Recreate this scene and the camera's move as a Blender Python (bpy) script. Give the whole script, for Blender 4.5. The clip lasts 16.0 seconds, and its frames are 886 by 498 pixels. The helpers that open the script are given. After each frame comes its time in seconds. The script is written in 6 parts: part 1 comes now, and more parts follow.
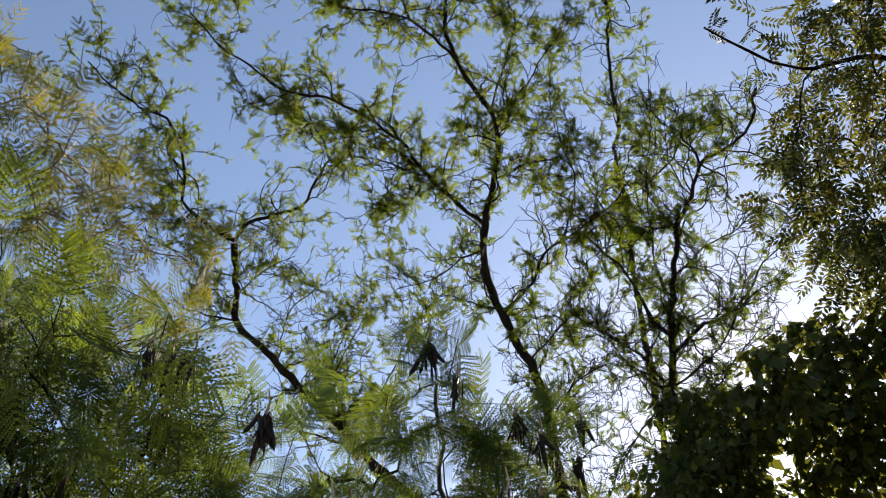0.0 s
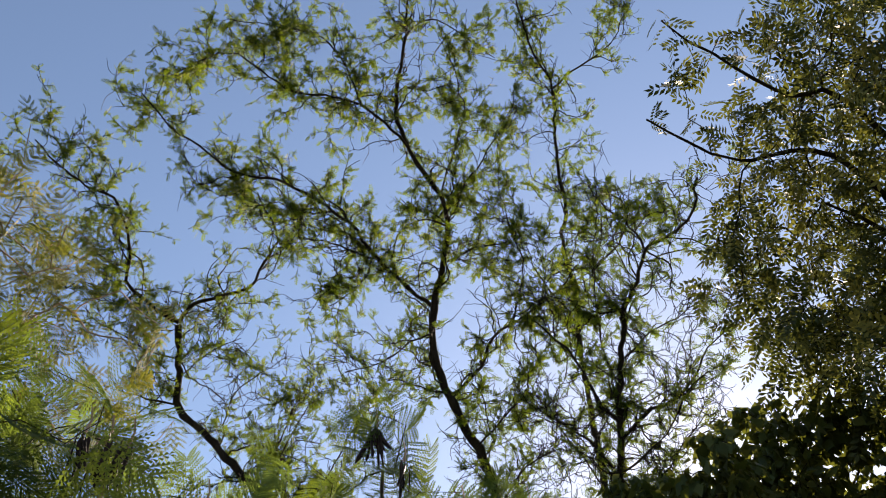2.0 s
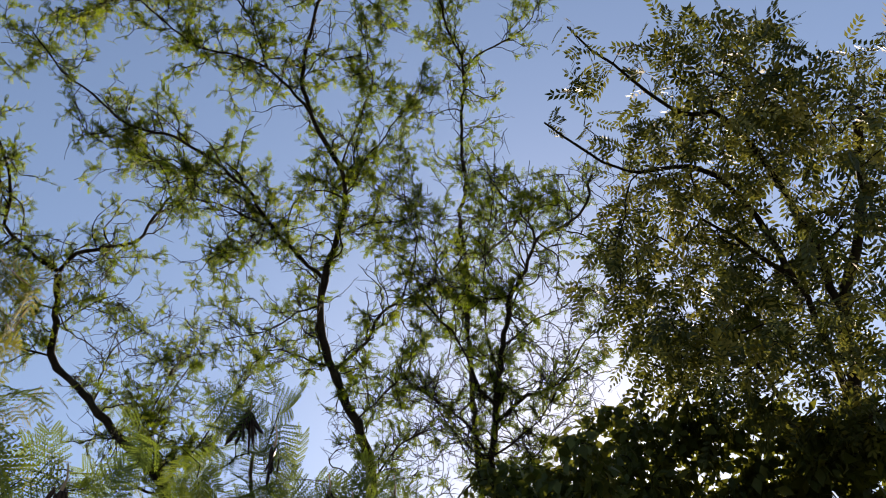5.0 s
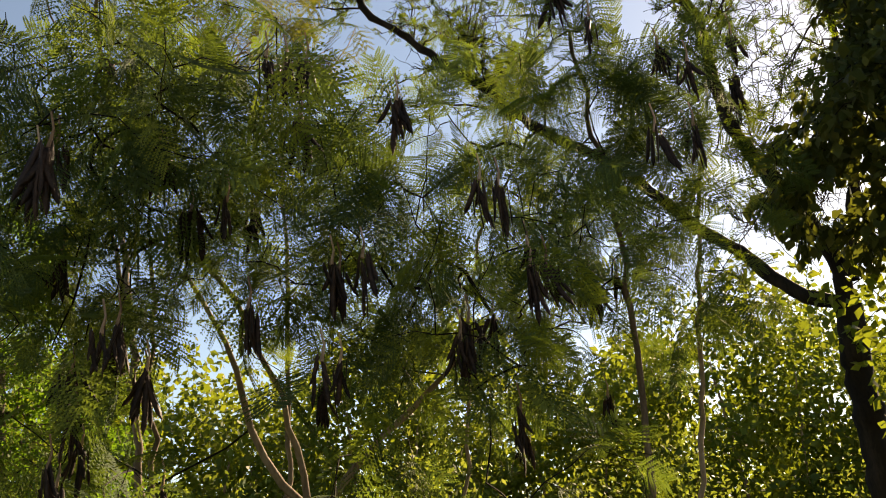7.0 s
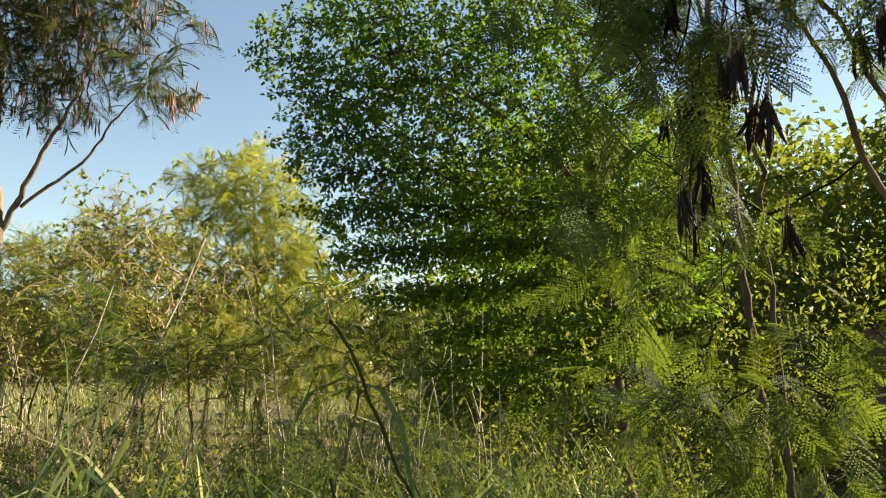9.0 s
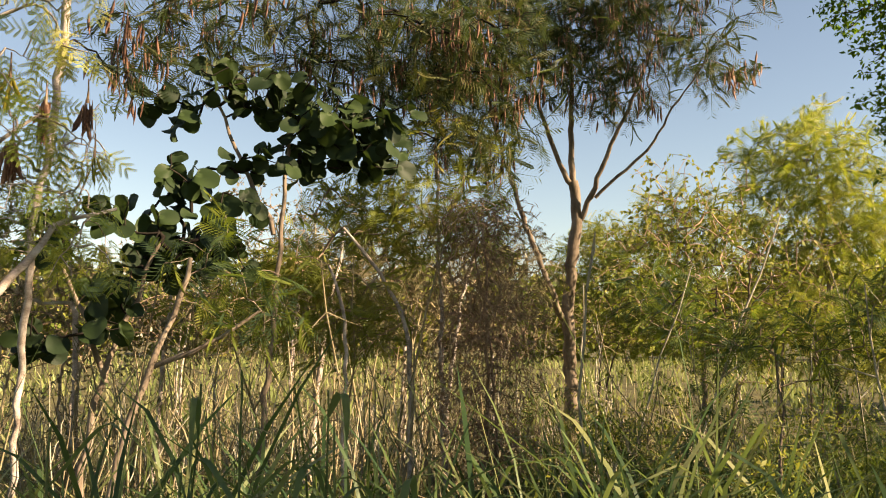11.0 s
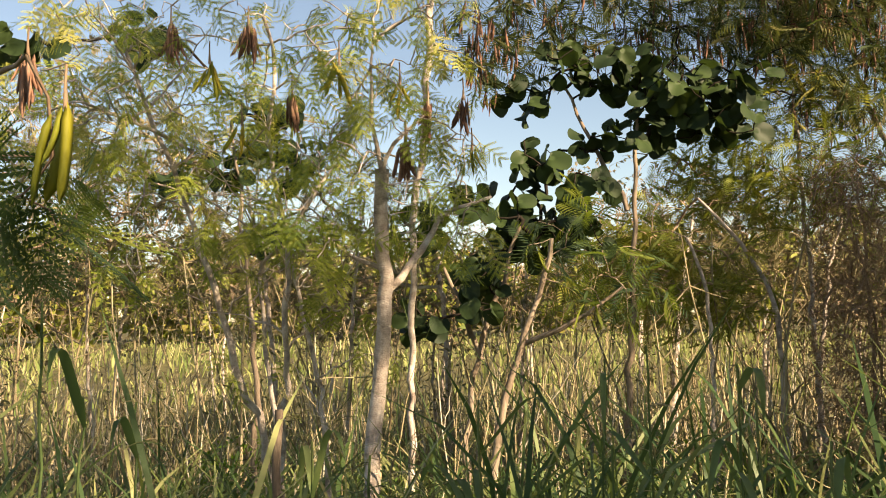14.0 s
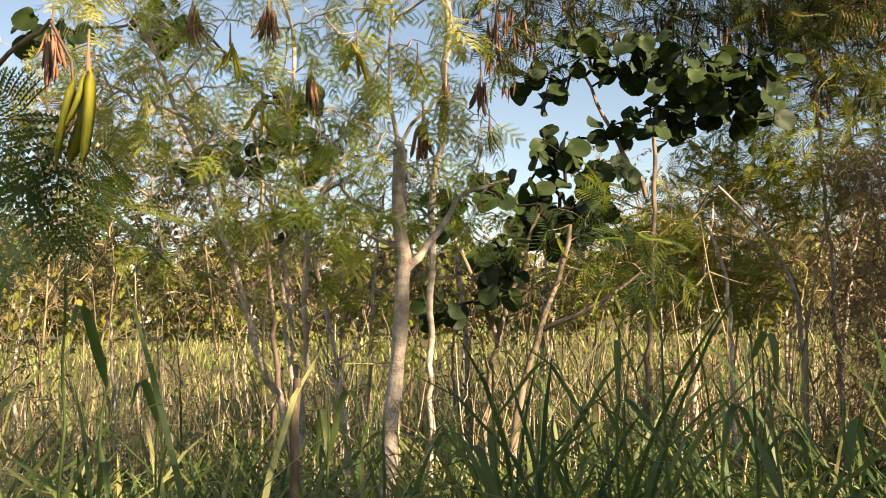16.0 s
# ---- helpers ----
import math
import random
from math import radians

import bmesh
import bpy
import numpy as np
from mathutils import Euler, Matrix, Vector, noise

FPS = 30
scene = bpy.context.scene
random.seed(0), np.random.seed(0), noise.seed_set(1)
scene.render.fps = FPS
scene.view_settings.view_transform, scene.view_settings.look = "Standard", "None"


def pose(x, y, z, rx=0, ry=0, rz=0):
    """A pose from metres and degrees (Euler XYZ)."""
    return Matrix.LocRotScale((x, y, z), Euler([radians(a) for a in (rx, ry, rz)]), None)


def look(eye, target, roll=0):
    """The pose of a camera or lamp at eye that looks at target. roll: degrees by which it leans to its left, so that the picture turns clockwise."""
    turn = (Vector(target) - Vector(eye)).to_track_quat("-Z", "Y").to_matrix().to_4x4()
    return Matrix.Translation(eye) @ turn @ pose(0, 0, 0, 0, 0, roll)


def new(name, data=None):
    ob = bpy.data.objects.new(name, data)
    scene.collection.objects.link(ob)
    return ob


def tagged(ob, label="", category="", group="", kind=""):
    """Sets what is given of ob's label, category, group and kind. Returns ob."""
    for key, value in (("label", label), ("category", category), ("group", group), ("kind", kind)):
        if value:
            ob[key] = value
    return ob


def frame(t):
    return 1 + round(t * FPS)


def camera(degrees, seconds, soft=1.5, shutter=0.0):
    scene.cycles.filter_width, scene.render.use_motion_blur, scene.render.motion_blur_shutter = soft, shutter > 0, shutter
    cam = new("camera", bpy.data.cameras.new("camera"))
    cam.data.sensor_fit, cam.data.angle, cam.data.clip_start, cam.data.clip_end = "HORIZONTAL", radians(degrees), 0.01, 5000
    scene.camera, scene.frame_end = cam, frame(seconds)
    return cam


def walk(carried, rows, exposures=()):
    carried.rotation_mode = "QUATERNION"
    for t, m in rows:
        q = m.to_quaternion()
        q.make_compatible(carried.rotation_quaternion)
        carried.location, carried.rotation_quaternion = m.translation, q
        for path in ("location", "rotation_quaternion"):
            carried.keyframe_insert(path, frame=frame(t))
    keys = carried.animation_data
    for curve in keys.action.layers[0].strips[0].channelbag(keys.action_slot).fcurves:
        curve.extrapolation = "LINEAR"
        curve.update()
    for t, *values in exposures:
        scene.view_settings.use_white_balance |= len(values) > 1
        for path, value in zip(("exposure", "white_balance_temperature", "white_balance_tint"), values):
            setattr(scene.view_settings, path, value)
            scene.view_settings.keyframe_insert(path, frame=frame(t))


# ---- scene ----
cam = camera(54.19, 16.0, 1.05)
# seconds, x, y, z, yaw, pitch, roll
PATH = [
    (0.0, -0.091, -0.020, 1.599, -0.55, 43.14, -1.03),
    (0.5, -0.083, -0.034, 1.605, -5.38, 47.27, -3.62),
    (1.0, -0.081, -0.035, 1.605, -5.83, 48.34, -4.11),
    (1.5, -0.087, -0.025, 1.607, -5.75, 48.46, -4.24),
    (2.0, -0.088, -0.026, 1.605, -5.68, 48.41, -4.18),
    (2.5, -0.083, -0.026, 1.597, -5.80, 48.33, -4.31),
    (3.0, -0.074, -0.029, 1.581, -5.67, 48.23, -4.27),
    (3.2, -0.072, -0.022, 1.579, -5.70, 48.31, -4.30),
    (5.3, -0.028, -0.194, 1.699, -14.86, 43.18, -5.58),
    (5.5, -0.028, -0.171, 1.698, -13.79, 41.25, -5.93),
    (6.0, -0.025, -0.092, 1.706, -9.77, 32.03, -5.51),
    (6.5, -0.009, -0.018, 1.667, 0.47, 25.54, -5.51),
    (7.0, -0.007, 0.071, 1.663, 12.97, 21.45, -5.41),
    (7.5, -0.038, 0.109, 1.633, 21.65, 19.33, -2.68),
    (8.0, -0.087, 0.105, 1.599, 32.13, 13.08, -0.91),
    (8.5, -0.160, 0.055, 1.563, 41.53, 9.09, -0.54),
    (9.0, -0.225, -0.038, 1.567, 49.02, 7.51, -0.05),
    (9.5, -0.301, -0.138, 1.566, 52.47, 6.26, 0.18),
    (10.0, -0.388, -0.250, 1.560, 61.64, 5.83, 0.23),
    (10.2, -0.411, -0.265, 1.574, 67.07, 6.06, 0.44),
    (12.3, -0.428, -0.451, 1.592, 96.54, 4.55, -0.60),
    (12.5, -0.425, -0.474, 1.586, 98.09, 4.48, -0.51),
    (13.0, -0.399, -0.490, 1.598, 102.42, 4.58, -0.73),
    (13.5, -0.390, -0.499, 1.595, 105.02, 4.45, -1.09),
    (14.0, -0.390, -0.496, 1.589, 104.98, 4.49, -1.18),
    (14.5, -0.399, -0.487, 1.546, 105.59, 4.09, -0.98),
    (15.0, -0.407, -0.484, 1.526, 105.67, 3.94, -0.97),
    (15.5, -0.392, -0.477, 1.526, 105.78, 4.66, -1.36),
    (16.0, -0.375, -0.476, 1.500, 106.40, 4.50, -1.01),
]
walk(cam, [(t, pose(x, y, z, 0, 0, yaw) @ pose(0, 0, 0, 90 + pitch) @ pose(0, 0, 0, 0, 0, roll)) for t, x, y, z, yaw, pitch, roll in PATH],
     exposures=[(0.0, 1.77, 7600, 15), (5.5, 1.50, 7900, 16), (6.0, 1.40, 8150, 16), (6.5, 1.38, 8450, 14), (7.0, 1.74, 9750, 15), (7.5, 2.28, 10050, 14), (8.0, 2.45, 9600, 12),
                (8.5, 2.33, 9000, 10), (9.0, 1.82, 8450, 8), (10.0, 1.70, 8900, 13), (12.5, 1.60, 9800, 17), (14.0, 1.72, 9400, 15), (16.0, 1.74, 9200, 15)])

# ---- sky and sun ----
SUN_YAW, SUN_UP = -23.7, 28.3
world = bpy.data.worlds.new("sky")
scene.world = world
world.use_nodes = True
wn = world.node_tree
sky = wn.nodes.new("ShaderNodeTexSky")
sky.sky_type, sky.sun_disc = "NISHITA", False
sky.sun_elevation, sky.sun_rotation = radians(SUN_UP), radians(-SUN_YAW)
sky.air_density, sky.dust_density, sky.ozone_density = 1.0, 0.24, 3.2
wn.nodes["Background"].inputs["Strength"].default_value = 0.067
wn.links.new(sky.outputs["Color"], wn.nodes["Background"].inputs["Color"])

to_sun = Vector((-math.sin(radians(SUN_YAW)) * math.cos(radians(SUN_UP)), math.cos(radians(SUN_YAW)) * math.cos(radians(SUN_UP)), math.sin(radians(SUN_UP))))
lamp = bpy.data.lights.new("sun", "SUN")
lamp.energy, lamp.angle, lamp.color = 5.0, radians(0.6), (1.0, 0.91, 0.77)
sun = new("sun", lamp)
sun.matrix_world = look(to_sun * 60, (0, 0, 0))


# ---- materials ----
def ramp(nt, stops):
    node = nt.nodes.new("ShaderNodeValToRGB")
    el = node.color_ramp.elements
    while len(el) < len(stops):
        el.new(0.5)
    for e, (p, c) in zip(el, stops):
        e.position, e.color = p, (*c, 1)
    return node


def leaf_material(name, colours, through_colour, share=0.45, rough=0.55, patch=0.6, drift="leaf"):
    """Thin leaf: gloss and diffuse on the face, light passing through; hue drifts from leaf to leaf (drift: whole leaf, island or object) and in patches."""
    mat = bpy.data.materials.new(name)
    mat.use_nodes = True
    nt = mat.node_tree
    bsdf, out = nt.nodes["Principled BSDF"], nt.nodes["Material Output"]
    tex, add = nt.nodes.new("ShaderNodeTexNoise"), nt.nodes.new("ShaderNodeMath")
    coord = nt.nodes.new("ShaderNodeTexCoord")
    tex.inputs["Scale"].default_value, tex.inputs["Detail"].default_value = 1.7, 3
    nt.links.new(coord.outputs["Object"], tex.inputs["Vector"])
    mul = nt.nodes.new("ShaderNodeMath")
    mul.operation = "MULTIPLY_ADD"
    nt.links.new(tex.outputs["Fac"], mul.inputs[0])
    mul.inputs[1].default_value, mul.inputs[2].default_value = patch * 2, -patch
    add.operation = "ADD"
    if drift == "leaf":
        one = nt.nodes.new("ShaderNodeAttribute")
        one.attribute_name = "leaf_hue"
        nt.links.new(one.outputs["Fac"], add.inputs[0])
    elif drift == "object":
        nt.links.new(nt.nodes.new("ShaderNodeObjectInfo").outputs["Random"], add.inputs[0])
    else:
        nt.links.new(nt.nodes.new("ShaderNodeNewGeometry").outputs["Random Per Island"], add.inputs[0])
    nt.links.new(mul.outputs[0], add.inputs[1])
    n = len(colours)
    cr = ramp(nt, [(i / max(1, n - 1), c) for i, c in enumerate(colours)])
    nt.links.new(add.outputs[0], cr.inputs["Fac"])
    nt.links.new(cr.outputs["Color"], bsdf.inputs["Base Color"])
    bsdf.inputs["Roughness"].default_value = rough
    bsdf.inputs["Specular IOR Level"].default_value = 0.2
    trans, mix, tint = nt.nodes.new("ShaderNodeBsdfTranslucent"), nt.nodes.new("ShaderNodeMixShader"), nt.nodes.new("ShaderNodeMix")
    tint.data_type, tint.blend_type = "RGBA", "MIX"
    tint.inputs["Factor"].default_value = 0.6
    nt.links.new(cr.outputs["Color"], tint.inputs[6])
    tint.inputs[7].default_value = (*through_colour, 1)
    nt.links.new(tint.outputs[2], trans.inputs["Color"])
    mix.inputs[0].default_value = share
    nt.links.new(bsdf.outputs[0], mix.inputs[1])
    nt.links.new(trans.outputs[0], mix.inputs[2])
    nt.links.new(mix.outputs[0], out.inputs["Surface"])
    return mat


def rough_material(name, colours, scale=9.0, rough=0.9, bump=0.4, stretch=(1, 1, 0.25), random=0.0):
    """Bark, pods, soil: two scales of noise in the colour and a fine relief."""
    mat = bpy.data.materials.new(name)
    mat.use_nodes = True
    nt = mat.node_tree
    bsdf = nt.nodes["Principled BSDF"]
    coord, mapping = nt.nodes.new("ShaderNodeTexCoord"), nt.nodes.new("ShaderNodeMapping")
    mapping.inputs["Scale"].default_value = stretch
    nt.links.new(coord.outputs["Object"], mapping.inputs["Vector"])
    big, fine, mixer, bmp = (nt.nodes.new("ShaderNodeTexNoise"), nt.nodes.new("ShaderNodeTexNoise"), nt.nodes.new("ShaderNodeMath"),
                             nt.nodes.new("ShaderNodeBump"))
    for node, s in ((big, scale), (fine, scale * 9)):
        node.inputs["Scale"].default_value, node.inputs["Detail"].default_value = s, 5
        nt.links.new(mapping.outputs[0], node.inputs["Vector"])
    mixer.operation = "MULTIPLY_ADD"
    mixer.inputs[1].default_value = 0.55
    nt.links.new(fine.outputs["Fac"], mixer.inputs[0])
    half = nt.nodes.new("ShaderNodeMath")
    half.operation = "MULTIPLY_ADD"
    half.inputs[1].default_value, half.inputs[2].default_value = 1.6, -0.6
    nt.links.new(big.outputs["Fac"], half.inputs[0])
    nt.links.new(half.outputs[0], mixer.inputs[2])
    last = mixer
    if random:
        info, plus = nt.nodes.new("ShaderNodeObjectInfo"), nt.nodes.new("ShaderNodeMath")
        plus.operation = "MULTIPLY_ADD"
        plus.inputs[1].default_value = random
        nt.links.new(info.outputs["Random"], plus.inputs[0])
        nt.links.new(mixer.outputs[0], plus.inputs[2])
        last = plus
    n = len(colours)
    cr = ramp(nt, [(0.1 + 0.8 * i / max(1, n - 1), c) for i, c in enumerate(colours)])
    nt.links.new(last.outputs[0], cr.inputs["Fac"])
    nt.links.new(cr.outputs["Color"], bsdf.inputs["Base Color"])
    bsdf.inputs["Roughness"].default_value, bsdf.inputs["Specular IOR Level"].default_value = rough, 0.15
    bmp.inputs["Strength"].default_value, bmp.inputs["Distance"].default_value = bump, 0.01
    nt.links.new(mixer.outputs[0], bmp.inputs["Height"])
    nt.links.new(bmp.outputs[0], bsdf.inputs["Normal"])
    return mat


# Darker than bark is: the unlit side of backlit limbs is put into the colour.
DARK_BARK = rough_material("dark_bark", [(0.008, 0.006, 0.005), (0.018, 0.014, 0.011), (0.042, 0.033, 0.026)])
GREY_BARK = rough_material("grey_bark", [(0.10, 0.075, 0.055), (0.22, 0.17, 0.13), (0.34, 0.28, 0.22)], 14)
# Noise banded across the stem, wide in tone: dappled shadows put into the bark colour.
PALE_BARK = rough_material("pale_bark", [(0.17, 0.135, 0.115), (0.43, 0.36, 0.31), (0.63, 0.56, 0.50)], 13, 0.9, 0.7, (1, 1, 1.5))
TWIG_BARK = rough_material("twig_bark", [(0.13, 0.08, 0.05), (0.28, 0.19, 0.13), (0.42, 0.32, 0.22)], 14)
# Grey bark at about 0.6 strength: shade on stems is put into the colour.
SHADED_GREY_BARK = rough_material("shaded_grey_bark", [(0.05, 0.038, 0.03), (0.12, 0.09, 0.07), (0.22, 0.17, 0.13)], 14)
PALE_TWIG = rough_material("pale_twig", [(0.15, 0.11, 0.07), (0.30, 0.245, 0.15), (0.46, 0.40, 0.26)], 14)
STUBBLE = rough_material("bleached_stem", [(0.18, 0.155, 0.115), (0.40, 0.36, 0.28), (0.60, 0.56, 0.46)], 14)
LEAF_GREY = leaf_material("grey_feathery_leaf", [(0.022, 0.04, 0.02), (0.035, 0.058, 0.025), (0.06, 0.08, 0.03), (0.12, 0.105, 0.04)], (0.12, 0.16, 0.025), 0.32)
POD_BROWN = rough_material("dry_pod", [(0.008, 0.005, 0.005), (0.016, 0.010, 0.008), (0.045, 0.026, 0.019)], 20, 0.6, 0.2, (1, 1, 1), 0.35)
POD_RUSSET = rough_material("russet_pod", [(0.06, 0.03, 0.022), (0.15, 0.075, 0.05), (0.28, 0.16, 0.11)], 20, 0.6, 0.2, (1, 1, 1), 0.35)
POD_GREEN = leaf_material("ripening_pod", [(0.24, 0.21, 0.03), (0.36, 0.29, 0.04), (0.22, 0.24, 0.03)], (0.45, 0.42, 0.03), 0.3, 0.55, 0.6, "object")
# Strong dark-to-yellow patches put shaded and sunlit clumps into the leaf colour.
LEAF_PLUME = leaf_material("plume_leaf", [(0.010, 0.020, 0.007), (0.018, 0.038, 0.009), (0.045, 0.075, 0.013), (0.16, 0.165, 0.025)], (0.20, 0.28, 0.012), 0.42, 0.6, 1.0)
# The bluish base puts skylight on the shaded leaf sides into the colour.
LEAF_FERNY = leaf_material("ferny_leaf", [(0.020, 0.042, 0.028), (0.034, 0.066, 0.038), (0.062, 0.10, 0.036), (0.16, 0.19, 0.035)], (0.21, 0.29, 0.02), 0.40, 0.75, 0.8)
LEAF_YELLOWING = leaf_material("yellowing_plume_leaf", [(0.025, 0.040, 0.016), (0.05, 0.068, 0.022), (0.11, 0.11, 0.032), (0.22, 0.17, 0.06)], (0.25, 0.26, 0.025), 0.38, 0.7, 0.9)
# Base colours raised in place of stronger sun on the drooping crowns.
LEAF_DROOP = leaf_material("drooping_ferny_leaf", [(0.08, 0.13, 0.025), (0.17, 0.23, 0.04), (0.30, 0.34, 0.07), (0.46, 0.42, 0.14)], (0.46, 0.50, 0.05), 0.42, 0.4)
# Lit copy of the ferny leaf: sunlight is put into its lighter colours.
LEAF_FERNY_SUNLIT = leaf_material("ferny_leaf_sunlit", [(0.085, 0.125, 0.03), (0.15, 0.19, 0.04), (0.24, 0.255, 0.06), (0.31, 0.26, 0.08)], (0.32, 0.35, 0.035), 0.42)
LEAF_OLIVE = leaf_material("olive_leaf", [(0.065, 0.075, 0.042), (0.115, 0.11, 0.062), (0.18, 0.155, 0.095), (0.25, 0.205, 0.135)], (0.23, 0.22, 0.08), 0.35, 0.7)
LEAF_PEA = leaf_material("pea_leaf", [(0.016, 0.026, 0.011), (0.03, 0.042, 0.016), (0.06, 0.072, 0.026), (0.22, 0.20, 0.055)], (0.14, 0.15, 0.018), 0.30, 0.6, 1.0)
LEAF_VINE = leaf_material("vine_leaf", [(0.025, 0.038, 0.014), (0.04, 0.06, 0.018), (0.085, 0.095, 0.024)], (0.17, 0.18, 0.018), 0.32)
LEAF_BRIGHT = leaf_material("backlit_bush_leaf", [(0.045, 0.09, 0.02), (0.08, 0.125, 0.02), (0.15, 0.17, 0.025)], (0.29, 0.33, 0.025), 0.45)
LEAF_LIME = leaf_material("young_weed_leaf", [(0.05, 0.10, 0.02), (0.08, 0.13, 0.022), (0.12, 0.15, 0.03), (0.20, 0.18, 0.06)], (0.32, 0.37, 0.04), 0.46)
LEAF_GREEN = leaf_material("small_green_leaf", [(0.045, 0.10, 0.02), (0.075, 0.145, 0.022), (0.12, 0.19, 0.03)], (0.20, 0.36, 0.02), 0.52)
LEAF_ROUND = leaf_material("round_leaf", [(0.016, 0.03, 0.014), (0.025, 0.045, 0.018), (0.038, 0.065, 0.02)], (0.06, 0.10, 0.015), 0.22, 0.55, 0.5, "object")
LEAF_DRY = leaf_material("dry_vine_leaf", [(0.15, 0.095, 0.065), (0.25, 0.165, 0.11), (0.36, 0.26, 0.17)], (0.32, 0.20, 0.11), 0.4, 0.8)
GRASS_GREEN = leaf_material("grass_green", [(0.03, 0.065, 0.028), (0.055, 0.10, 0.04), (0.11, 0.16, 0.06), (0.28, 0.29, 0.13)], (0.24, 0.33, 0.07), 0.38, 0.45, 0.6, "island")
CANE = rough_material("olive_cane", [(0.03, 0.035, 0.015), (0.055, 0.06, 0.025), (0.10, 0.10, 0.045)], 18, 0.6, 0.1)
GRASS_FIELD_SUNLIT = leaf_material("grass_field_sunlit", [(0.10, 0.15, 0.045), (0.18, 0.215, 0.07), (0.27, 0.28, 0.11), (0.38, 0.36, 0.19)], (0.36, 0.40, 0.10), 0.35, 0.7, 0.6, "island")
GRASS_DRY = leaf_material("grass_dry", [(0.12, 0.14, 0.055), (0.23, 0.22, 0.10), (0.33, 0.29, 0.155), (0.43, 0.39, 0.24)], (0.40, 0.37, 0.14), 0.35, 0.6, 0.6, "island")
# Ground darkened throughout: shade below the shrubs is put into its colour, lowering the bounce.
SOIL = rough_material("field_ground", [(0.045, 0.038, 0.020), (0.09, 0.08, 0.035), (0.16, 0.14, 0.06)], 0.6, 1.0, 0.8, (1, 1, 1))


# ---- mesh helpers ----
def mesh_object(name, verts, faces, mat, parent=None, label="", kind=""):
    """One mesh object from an array of corners and an array of triangles or quads."""
    me = bpy.data.meshes.new(name)
    verts, faces = np.asarray(verts, np.float32), np.asarray(faces, np.int32)
    n, k = faces.shape
    me.vertices.add(len(verts))
    me.vertices.foreach_set("co", verts.ravel())
    me.loops.add(n * k)
    me.loops.foreach_set("vertex_index", faces.ravel())
    me.polygons.add(n)
    me.polygons.foreach_set("loop_start", np.arange(0, n * k, k, dtype=np.int32))
    me.update(calc_edges=True)
    me.validate()
    me.materials.append(mat)
    ob = new(name, me)
    if parent:
        ob.parent = parent
    return tagged(ob, label, kind=kind)


def hues(ob, count, rng):
    """One random value for each of the count leaves that the mesh holds."""
    n = len(ob.data.vertices) // count
    ob.data.attributes.new("leaf_hue", "FLOAT", "POINT").data.foreach_set("value", np.repeat(rng.random(count), n).astype(np.float32))
    return ob


def shared(name, me, parent, m):
    ob = new(name, me)
    ob.parent = parent
    ob.matrix_basis = m
    return ob


def root(name, label, category, at=(0, 0, 0), group=""):
    return tagged(new(name), label, category, group)


def unit(v):
    return v / np.maximum(np.linalg.norm(v, axis=-1, keepdims=True), 1e-9)


def tubes(paths, sides=6):
    """Tapered round limbs: one ring of corners for each point of each path."""
    V, Q, base = [], [], 0
    ang = np.arange(sides) * 2 * math.pi / sides
    ring = np.arange(sides)
    for pts, rad in paths:
        n = len(pts)
        t = unit(np.gradient(pts, axis=0))
        mean = unit(pts[-1] - pts[0])
        ref = np.array((1.0, 0, 0)) if abs(mean[0]) < 0.6 else np.array((0, 1.0, 0))
        a = unit(np.cross(t, ref))
        b = np.cross(t, a)
        V.append((pts[:, None] + rad[:, None, None] * (np.cos(ang)[None, :, None] * a[:, None] + np.sin(ang)[None, :, None] * b[:, None])).reshape(-1, 3))
        i = (np.arange(n - 1) * sides)[:, None] + base
        Q.append(np.stack([i + ring, i + (ring + 1) % sides, i + sides + (ring + 1) % sides, i + sides + ring], -1).reshape(-1, 4))
        base += n * sides
    return np.concatenate(V), np.concatenate(Q)


def smooth_path(points, step, rng, wobble=0.02):
    """A curve through a few points, at even steps, with a slight crookedness."""
    p = np.array(points, float)
    p = np.vstack([2 * p[0] - p[1], p, 2 * p[-1] - p[-2]])
    out = []
    for i in range(1, len(p) - 2):
        n = max(2, int(np.linalg.norm(p[i + 1] - p[i]) / step))
        u = (np.arange(n) / n)[:, None]
        a, b, c, d = p[i - 1:i + 3]
        out.append(0.5 * (2 * b + (c - a) * u + (2 * a - 5 * b + 4 * c - d) * u ** 2 + (3 * b - a - 3 * c + d) * u ** 3))
    out.append(p[-2][None])
    out = np.concatenate(out)
    out[1:-1] += rng.normal(0, wobble, out[1:-1].shape)
    return out


# ---- leaf shapes: x runs along the leaf, y across it, z is its upper side ----
def blade_leaf(length, width, cup=0.1):
    """A pointed oval leaf, folded a little along its midrib."""
    x = np.array((0, 0.18, 0.5, 0.8, 1.0)) * length
    w = np.array((0.08, 0.8, 1.0, 0.55, 0.02)) * width / 2
    V = []
    for xi, wi in zip(x, w):
        z = -cup * length * (xi / length) ** 2
        V += [(xi, -wi, z + 0.25 * wi), (xi, 0, z), (xi, wi, z + 0.25 * wi)]
    Q = []
    for i in range(4):
        Q += [(3 * i, 3 * i + 3, 3 * i + 4, 3 * i + 1), (3 * i + 1, 3 * i + 4, 3 * i + 5, 3 * i + 2)]
    return np.array(V), np.array(Q)


def small_leaf(length, width):
    """An oval leaf of four corners, folded along the midrib by its two halves."""
    V = np.array([(0, 0, 0), (0.45, -0.5, 0.06), (1, 0, -0.08), (0.45, 0.5, 0.06)]) * (length, width, length)
    return V, np.array([(0, 1, 2, 3)])


